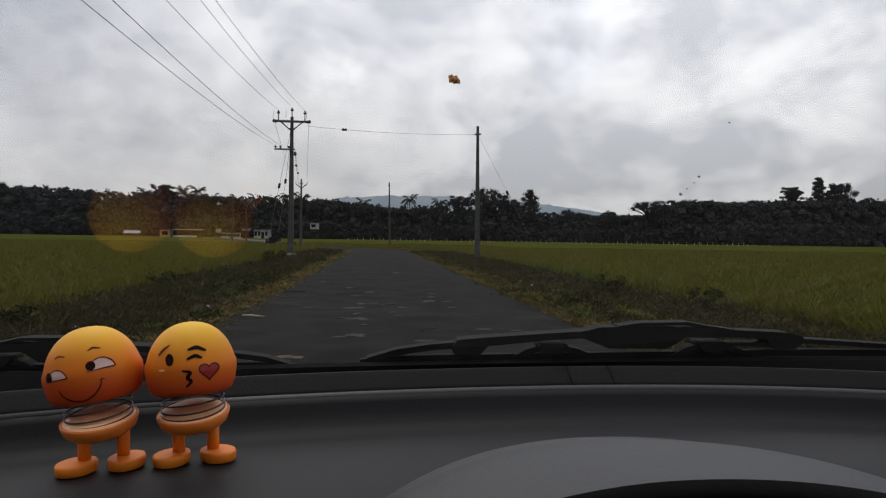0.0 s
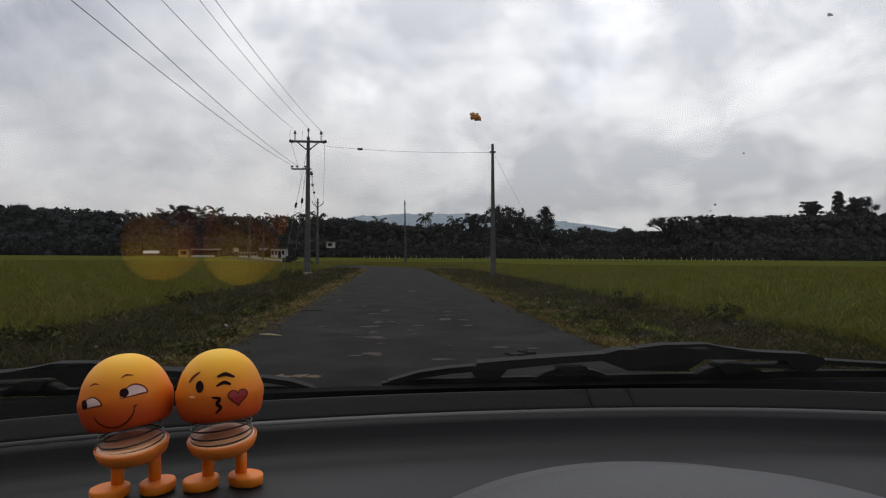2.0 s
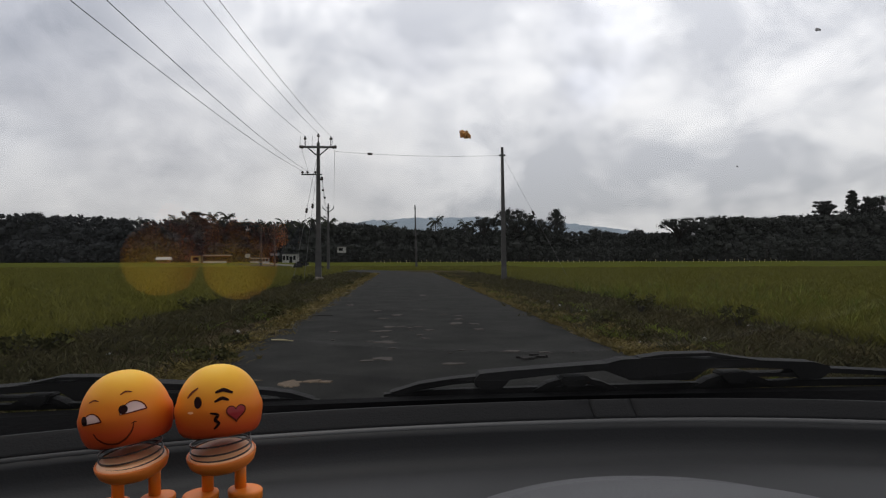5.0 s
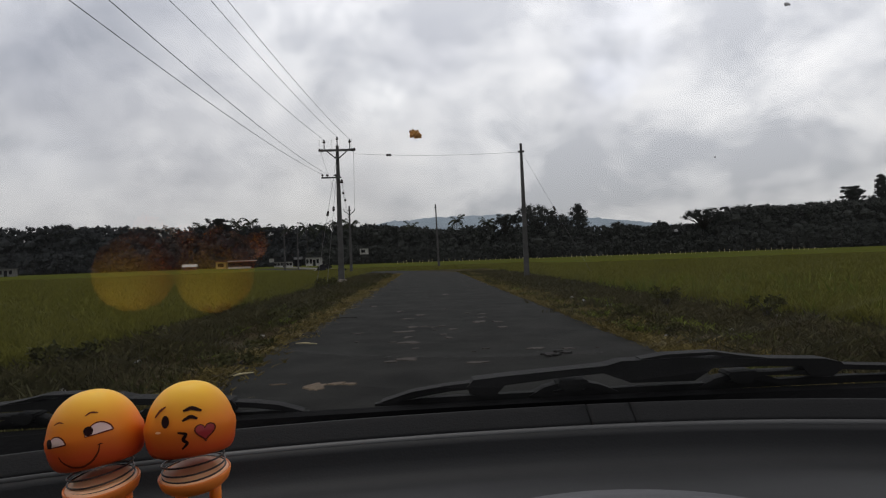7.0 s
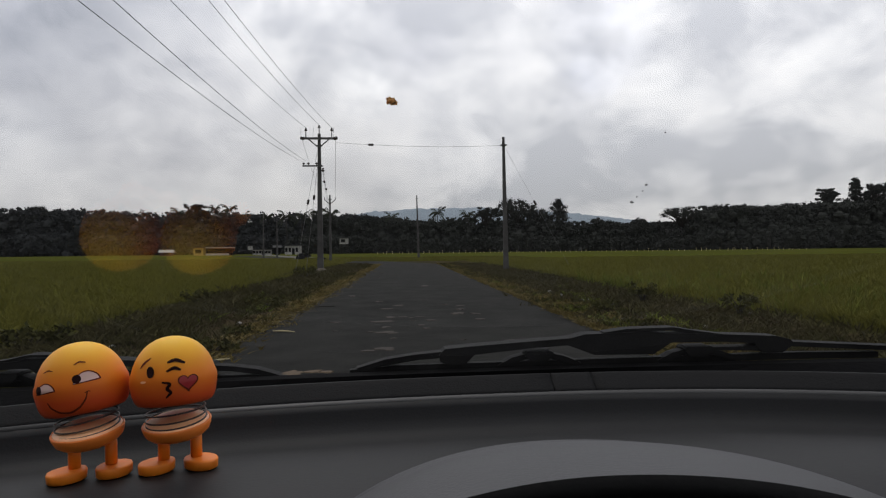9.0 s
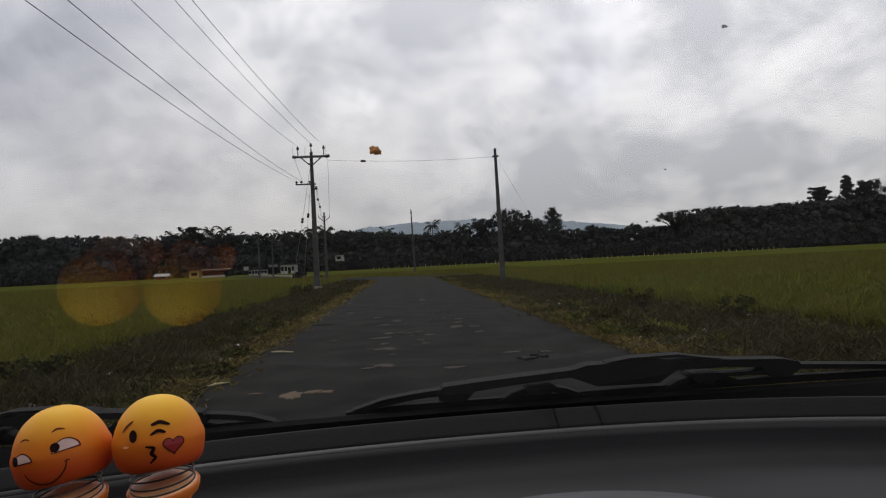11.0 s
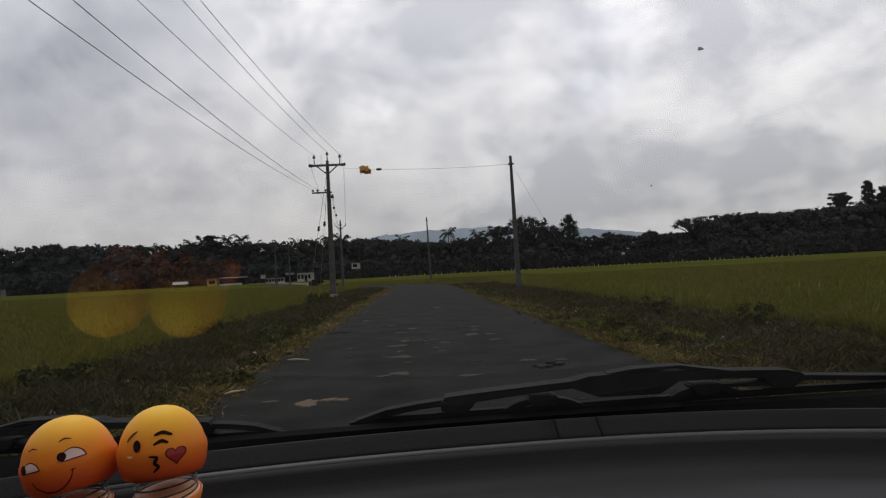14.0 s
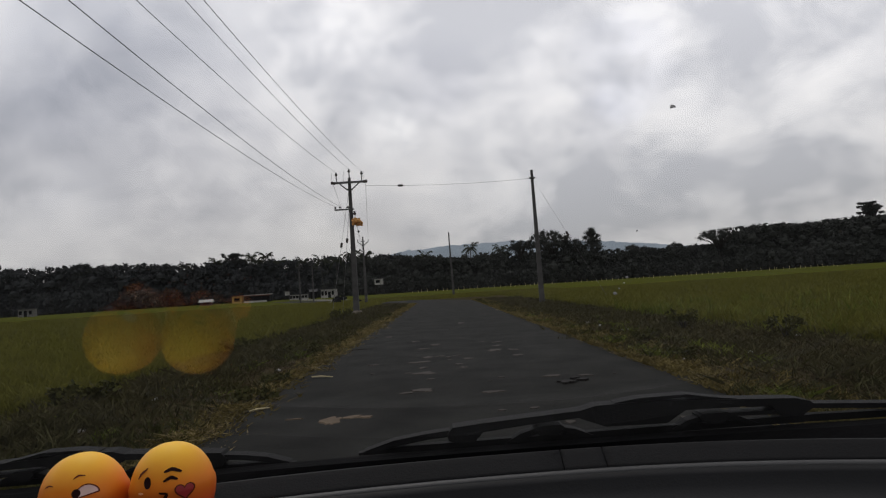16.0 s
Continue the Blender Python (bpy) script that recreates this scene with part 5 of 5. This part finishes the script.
# ----------------------------------------------------------------------- wipers outside the glass
def outline_part(name, top, low, thick, mat, parent, m, label=""):
    """A bar drawn by its upper and lower edges across, given some depth."""
    bm = bmesh.new()
    fr, bk = [], []
    for (x, z) in list(top) + list(low)[::-1]:
        fr.append(bm.verts.new(m @ Vector((x, -thick / 2, z))))
        bk.append(bm.verts.new(m @ Vector((x, thick / 2, z))))
    bm.faces.new(fr)
    bm.faces.new(bk[::-1])
    for i in range(len(fr)):
        k = (i + 1) % len(fr)
        bm.faces.new((fr[i], bk[i], bk[k], fr[k]))
    return part(name, bm, mat, parent, label)


def wiper(at, sx, sz):
    t = thing("wiper", at, "black windscreen wiper parked along the glass base", "wiper", "windscreen wipers")
    m = Matrix.Diagonal((sx, 1, sz, 1))
    outline_part("blade", ((-0.010, 0.001), (0.02, 0.0035), (0.30, 0.0045), (0.36, 0.003)), ((-0.010, -0.001), (0.02, -0.001), (0.30, -0.001), (0.36, -0.002)), 0.006, M_RUBBER, t, m, "thin black rubber blade")
    outline_part("tip_bridge", ((-0.006, 0.0025), (0.014, 0.0090), (0.035, 0.0122), (0.062, 0.0145)), ((-0.002, 0.001), (0.018, 0.0048), (0.037, 0.0078), (0.062, 0.0095)), 0.010, M_RUBBER, t, m)
    outline_part("main_bridge", ((0.050, 0.0110), (0.054, 0.0160), (0.075, 0.0178), (0.11, 0.0200), (0.140, 0.0218), (0.150, 0.0246), (0.196, 0.0250), (0.206, 0.0235), (0.245, 0.0215), (0.284, 0.0190), (0.294, 0.0160), (0.297, 0.0120)),
                 ((0.051, 0.0060), (0.058, 0.0032), (0.068, 0.0036), (0.074, 0.0108), (0.11, 0.0144), (0.138, 0.0162), (0.156, 0.0080), (0.197, 0.0072), (0.210, 0.0160), (0.245, 0.0155), (0.268, 0.0138), (0.274, 0.0060), (0.288, 0.0055)), 0.014, M_RUBBER, t, m)
    outline_part("arm", ((0.163, 0.0254), (0.180, 0.0278), (0.212, 0.0280), (0.228, 0.0246), (0.29, 0.0142), (0.36, 0.0085), (0.46, 0.0020)),
                 ((0.164, 0.0238), (0.180, 0.0254), (0.210, 0.0256), (0.222, 0.0226), (0.29, 0.0104), (0.36, 0.0048), (0.46, -0.0020)), 0.012, M_RUBBER, t, m)
    outline_part("coupler", ((0.236, 0.0112), (0.262, 0.0108), (0.290, 0.0120)), ((0.238, 0.0086), (0.262, 0.0078), (0.290, 0.0058)), 0.012, M_RUBBER, t, m)
    for x in (0.118, 0.229):
        link = outline_part("link", ((x - 0.028, 0.0015), (x - 0.018, 0.0075), (x, 0.0122), (x + 0.018, 0.0075), (x + 0.030, 0.0015)),
                     ((x - 0.022, 0.0005), (x - 0.014, 0.0042), (x, 0.0080), (x + 0.014, 0.0042), (x + 0.024, 0.0005)), 0.010, M_RUBBER, t, m)
        outline_part("bracket", ((x - 0.010, 0.0105), (x - 0.008, 0.0122), (x + 0.008, 0.0124), (x + 0.010, 0.0108)), ((x - 0.009, 0.0080), (x - 0.005, 0.0042), (x + 0.005, 0.0042), (x + 0.009, 0.0082)), 0.016, M_RUBBER, link, m)
    return t


wiper((0.0145, 0.4545, 1.1150), 1.0, 0.86)
wiper((-0.045, 0.451, 1.1130), -0.74, 0.72)


# ----------------------------------------------------------------------- dirt on the glass
def speck(x, y, r, mat, label, category, seed):
    q = random.Random(seed)
    bm = bmesh.new()
    n = 9
    ring = [bm.verts.new((r * q.uniform(0.55, 1.2) * math.cos(2 * math.pi * i / n), r * q.uniform(0.5, 1.1) * math.sin(2 * math.pi * i / n), q.uniform(-0.3, 0.3) * r)) for i in range(n)]
    top = bm.verts.new((0, 0, r * 0.22))
    low = bm.verts.new((0, 0, -r * 0.3))
    for i in range(n):
        bm.faces.new((ring[i], ring[(i + 1) % n], top))
        bm.faces.new((ring[(i + 1) % n], ring[i], low))
    ob = part("dirt_speck", bm, mat)
    ob.matrix_basis = pose(x, y, glass_z(y) + r * 0.35, 58, 0, 0)
    return tagged(ob, label, category, "specks on the windscreen")


# curled petal scrap: a crumpled sheet of two folded lobes
pr = random.Random(8)
bm = bmesh.new()
for cx, cz, w, h, fold in ((-0.0004, 0.0003, 0.0027, 0.0021, 0.9), (0.0012, -0.0008, 0.0017, 0.0014, -0.7), (-0.0016, -0.0007, 0.0012, 0.0010, 0.5)):
    grid = []
    for j in range(6):
        for i in range(7):
            u, v = i / 3 - 1, j / 2.5 - 1
            edge = 1 - 0.22 * (u * u + v * v) + pr.uniform(-0.16, 0.16)
            grid.append(bm.verts.new((cx + w * u * edge, cz + h * v * edge, 0.0007 * fold * (abs(u) - 0.4) + pr.uniform(-0.00035, 0.00035))))
    for j in range(5):
        for i in range(6):
            bm.faces.new((grid[j * 7 + i], grid[j * 7 + i + 1], grid[j * 7 + i + 8], grid[j * 7 + i + 7]))
    bmesh.ops.solidify(bm, geom=list(bm.faces)[-30:], thickness=0.00012)
for v in bm.verts:
    v.co.x *= 0.76
petal = part("dried_petal", bm, M_BLOSSOM)
petal.matrix_basis = pose(0.0398, 0.2307, glass_z(0.2307) + 0.0009, 58, 0, 0)
tagged(petal, "shrivelled orange-brown petal stuck to the windscreen", "petal", "specks on the windscreen")
for i, (x, y, r) in enumerate(((0.1412, 0.2443, 0.0004), (0.1436, 0.2712, 0.0008), (0.1408, 0.2812, 0.0008), (0.1430, 0.2745, 0.0005), (0.1418, 0.2780, 0.0005), (0.1397, 0.1934, 0.0011))):
    speck(x, y, r, M_GRIME, "tiny grey dirt speck on the windscreen", "dirt", 20 + i)


# ----------------------------------------------------------------------- spring dolls
def spring_doll(name, at, yaw, head_r, head_h, head_tilt, head_shift, marks, label, dish_tilt, feet, across=0):
    """One joined mesh: two feet, legs, dish, coil spring and domed head with painted marks."""
    bm = bmesh.new()
    MATS = [M_HEAD, M_FOOT, M_DISH, M_TRAY, M_SPRING, M_INK, M_BROWN, M_EYE, M_HEART]

    def paint(faces, k):
        for fc in faces:
            fc.material_index = k

    for fx, turn, legx in feet:
        m = Matrix.Translation((fx, -0.001, 0)) @ Matrix.Rotation(radians(turn), 4, "Z")
        paint(add_lathe(bm, [(0.0078, 0), (0.0084, 0.0004), (0.0086, 0.0038), (0.0083, 0.0045), (0.0072, 0.0048)], 28, 0.86, 1.05, m), 1)
        paint(add_tube(bm, [(legx, 0.001, 0.003), (legx, 0.001, 0.0187)], 0.0027, 12), 1)
    dm = Matrix.Translation((0, 0, 0.0148)) @ Matrix.Rotation(radians(dish_tilt), 4, "Y") @ Matrix.Rotation(radians(6), 4, "X")
    paint(add_lathe(bm, [(0.0085, 0.0012), (0.0125, 0.0020), (0.0146, 0.0038), (0.0155, 0.0060), (0.0159, 0.0080), (0.0155, 0.0087), (0.0149, 0.0080)], 32, m=dm), 2)
    paint(add_lathe(bm, [(0.0150, 0.0078), (0.0146, 0.0087), (0.0110, 0.0106), (0.0050, 0.0116)], 32, m=dm), 3)
    hm = Matrix.Translation(Vector((head_shift[0], head_shift[1], 0.0296 + head_shift[2]))) @ Matrix.Rotation(radians(head_tilt), 4, "Y") @ Matrix.Rotation(radians(-6), 4, "X")
    coil = []
    for i in range(121):
        f = i / 120
        a = f * 2 * math.pi * 3.75
        lo, hi = dm @ Vector((0.0138 * math.cos(a), 0.0138 * math.sin(a), 0.0082)), hm @ Vector((0.0135 * math.cos(a), 0.0135 * math.sin(a), 0.0002))
        coil.append(lo.lerp(hi, f ** 1.5))
    paint(add_tube(bm, coil, 0.00042, 6), 4)
    prof = []
    for i in range(19):
        f = i / 18
        if f < 0.25:
            g = f / 0.25
            prof.append((head_r * (0.76 + 0.21 * math.sin(g * math.pi / 2)), head_h * 0.30 * (1 - math.cos(g * math.pi / 2))))
        else:
            g = (f - 0.25) / 0.75
            a = g * math.pi / 2 * 0.985
            prof.append((head_r * (0.97 + 0.03 * math.sin(min(g * 6, 1) * math.pi)) * math.cos(a) ** 0.92, head_h * (0.30 + 0.70 * math.sin(a))))
    prof.insert(0, (head_r * 0.55, 0.0006))
    paint(add_lathe(bm, prof, 48, m=hm), 0)
    zs, rr = [p[1] for p in prof[1:]], [p[0] for p in prof[1:]]

    def on_face(u, w, lift):
        """Point of the head's front at u across and w up from its middle, in units of 0.1 mm."""
        x, z = (u + across) * 1e-4, head_h * 0.5 + (w - across * 1.1) * 1e-4
        r = float(np.interp(z, zs, rr))
        return hm @ Vector((x, -math.sqrt(max(r * r - x * x, 1e-8)) - lift, z))

    def stroke(points, width, k, lift=0.00025):
        fine = []
        for a, b in zip(points, points[1:]):
            for i in range(6):
                fine.append((a[0] + (b[0] - a[0]) * i / 6, a[1] + (b[1] - a[1]) * i / 6))
        fine.append(points[-1])
        for _ in range(3):
            fine = [fine[0]] + [((p[0] + 2 * q[0] + r2[0]) / 4, (p[1] + 2 * q[1] + r2[1]) / 4) for p, q, r2 in zip(fine, fine[1:], fine[2:])] + [fine[-1]]
        rows = []
        for i, p in enumerate(fine):
            a, b = fine[max(i - 1, 0)], fine[min(i + 1, len(fine) - 1)]
            dx, dz = b[0] - a[0], b[1] - a[1]
            n = math.hypot(dx, dz) or 1
            e2 = 0.5 * width * (0.45 + 0.55 * math.sin(math.pi * (i + 0.6) / (len(fine) + 0.2)))
            rows.append((bm.verts.new(on_face(p[0] - dz / n * e2, p[1] + dx / n * e2, lift)), bm.verts.new(on_face(p[0] + dz / n * e2, p[1] - dx / n * e2, lift))))
        for a, b in zip(rows, rows[1:]):
            bm.faces.new((a[0], a[1], b[1], b[0])).material_index = k

    def fill(ring, k, lift=0.0002):
        cx, cz = sum(p[0] for p in ring) / len(ring), sum(p[1] for p in ring) / len(ring)
        loops = [[bm.verts.new(on_face(cx + (p[0] - cx) * s, cz + (p[1] - cz) * s, lift)) for p in ring] for s in (1.0, 0.66, 0.33)]
        mid = bm.verts.new(on_face(cx, cz, lift))
        n = len(ring)
        for a, b in zip(loops, loops[1:]):
            for i in range(n):
                bm.faces.new((a[i], a[(i + 1) % n], b[(i + 1) % n], b[i])).material_index = k
        for i in range(n):
            bm.faces.new((loops[-1][i], loops[-1][(i + 1) % n], mid)).material_index = k

    for kind, *arg in marks:
        if kind == "stroke":
            stroke(*arg)
        elif kind == "oval":
            (cx, cz, rx, rz), k, lift = arg
            fill([(cx + rx * math.cos(i * math.pi / 10), cz + rz * math.sin(i * math.pi / 10)) for i in range(20)], k, lift)
        elif kind == "lid":
            (x0, z0, x1, z1, rise), = arg
            n = 14
            ring = [(x0 + (x1 - x0) * i / n, z0 + (z1 - z0) * i / n) for i in range(n + 1)]
            ring += [(x1 + (x0 - x1) * i / n, z1 + (z0 - z1) * i / n + rise * math.sin(math.pi * i / n) ** 0.6) for i in range(1, n)]
            fill(ring, 7, 0.0002)
            stroke(ring + ring[:1], 6, 6, 0.00028)
        elif kind == "heart":
            (cx, cz, s), = arg
            ring = []
            for i in range(36):
                a = 2 * math.pi * i / 36
                ring.append((cx + s * math.sin(a) ** 3, cz + s * (0.81 * math.cos(a) - 0.31 * math.cos(2 * a) - 0.125 * math.cos(3 * a) - 0.06 * math.cos(4 * a))))
            fill(ring, 8, 0.0002)
            stroke(ring + ring[:1], 7, 6, 0.00028)
    me = bpy.data.meshes.new(name)
    bmesh.ops.recalc_face_normals(bm, faces=[fc for fc in bm.faces if fc.material_index < 5])
    bm.to_mesh(me)
    bm.free()
    for mt in MATS:
        me.materials.append(mt)
    me.polygons.foreach_set("use_smooth", [True] * len(me.polygons))
    ob = new(name, me)
    ob.matrix_basis = pose(*at, 0, 0, yaw)
    return tagged(ob, label, "toy doll", "spring dolls on the dashboard")


SMIRK = [("lid", (-22, -10, 88, -5, 46)), ("oval", (-6, 11, 19, 19), 5, 0.0003), ("lid", (-182, -32, -98, -25, 41)), ("oval", (-170, -14, 13, 20), 5, 0.0003),
         ("stroke", [(-12, 74), (10, 85), (38, 77)], 7, 6), ("stroke", [(-142, 60), (-120, 69), (-100, 62)], 6, 6),
         ("stroke", [(-138, -72), (-126, -98), (-92, -126), (-48, -134), (-8, -116), (20, -84), (30, -52)], 9, 6), ("stroke", [(20, -56), (31, -50), (42, -53)], 5, 6)]
KISS = [("stroke", [(-124, 24), (-105, 48), (-76, 67)], 10, 6), ("oval", (-77, 5, 17, 26), 5, 0.0003), ("stroke", [(-2, 42), (33, 53), (73, 34)], 16, 5),
        ("stroke", [(-6, 2), (28, 18), (56, 4)], 15, 5), ("stroke", [(-26, -44), (12, -52), (-8, -76), (14, -92), (-12, -116)], 15, 5), ("heart", (84, -52, 40)),
        ("oval", (-110, -38, 13, 5), 3, 0.00015)]
spring_doll("doll", (-0.1060, 0.3213, 1.0941), 19, 0.0206, 0.0324, -7, (-0.0018, 0.004, 0.0010), SMIRK, "yellow smirking round-headed spring doll on the dashboard", -6,
            ((-0.0100, -50, -0.0070), (0.0098, -35, 0.0085)), 10)
spring_doll("doll", (-0.0680, 0.3290, 1.0940), 11.5, 0.0201, 0.0320, -2, (-0.0010, -0.002, 0.0027), KISS, "yellow winking round-headed spring doll with a red heart", -4,
            ((-0.0100, -40, -0.0070), (0.0100, 40, 0.0078)))

# the parked car stands a little nose-up and leans with the road's camber
STANCE = pose(0, 0, 1.2, 0.61, -0.57, -0.07) @ pose(0, 0, -1.2)
for ob in (car, dash, *(o for o in scene.objects if o.parent is None and o.get("category") in ("wiper", "petal", "dirt", "toy doll"))):
    ob.matrix_basis = STANCE @ pose(*ob.location) @ ob.rotation_euler.to_matrix().to_4x4()
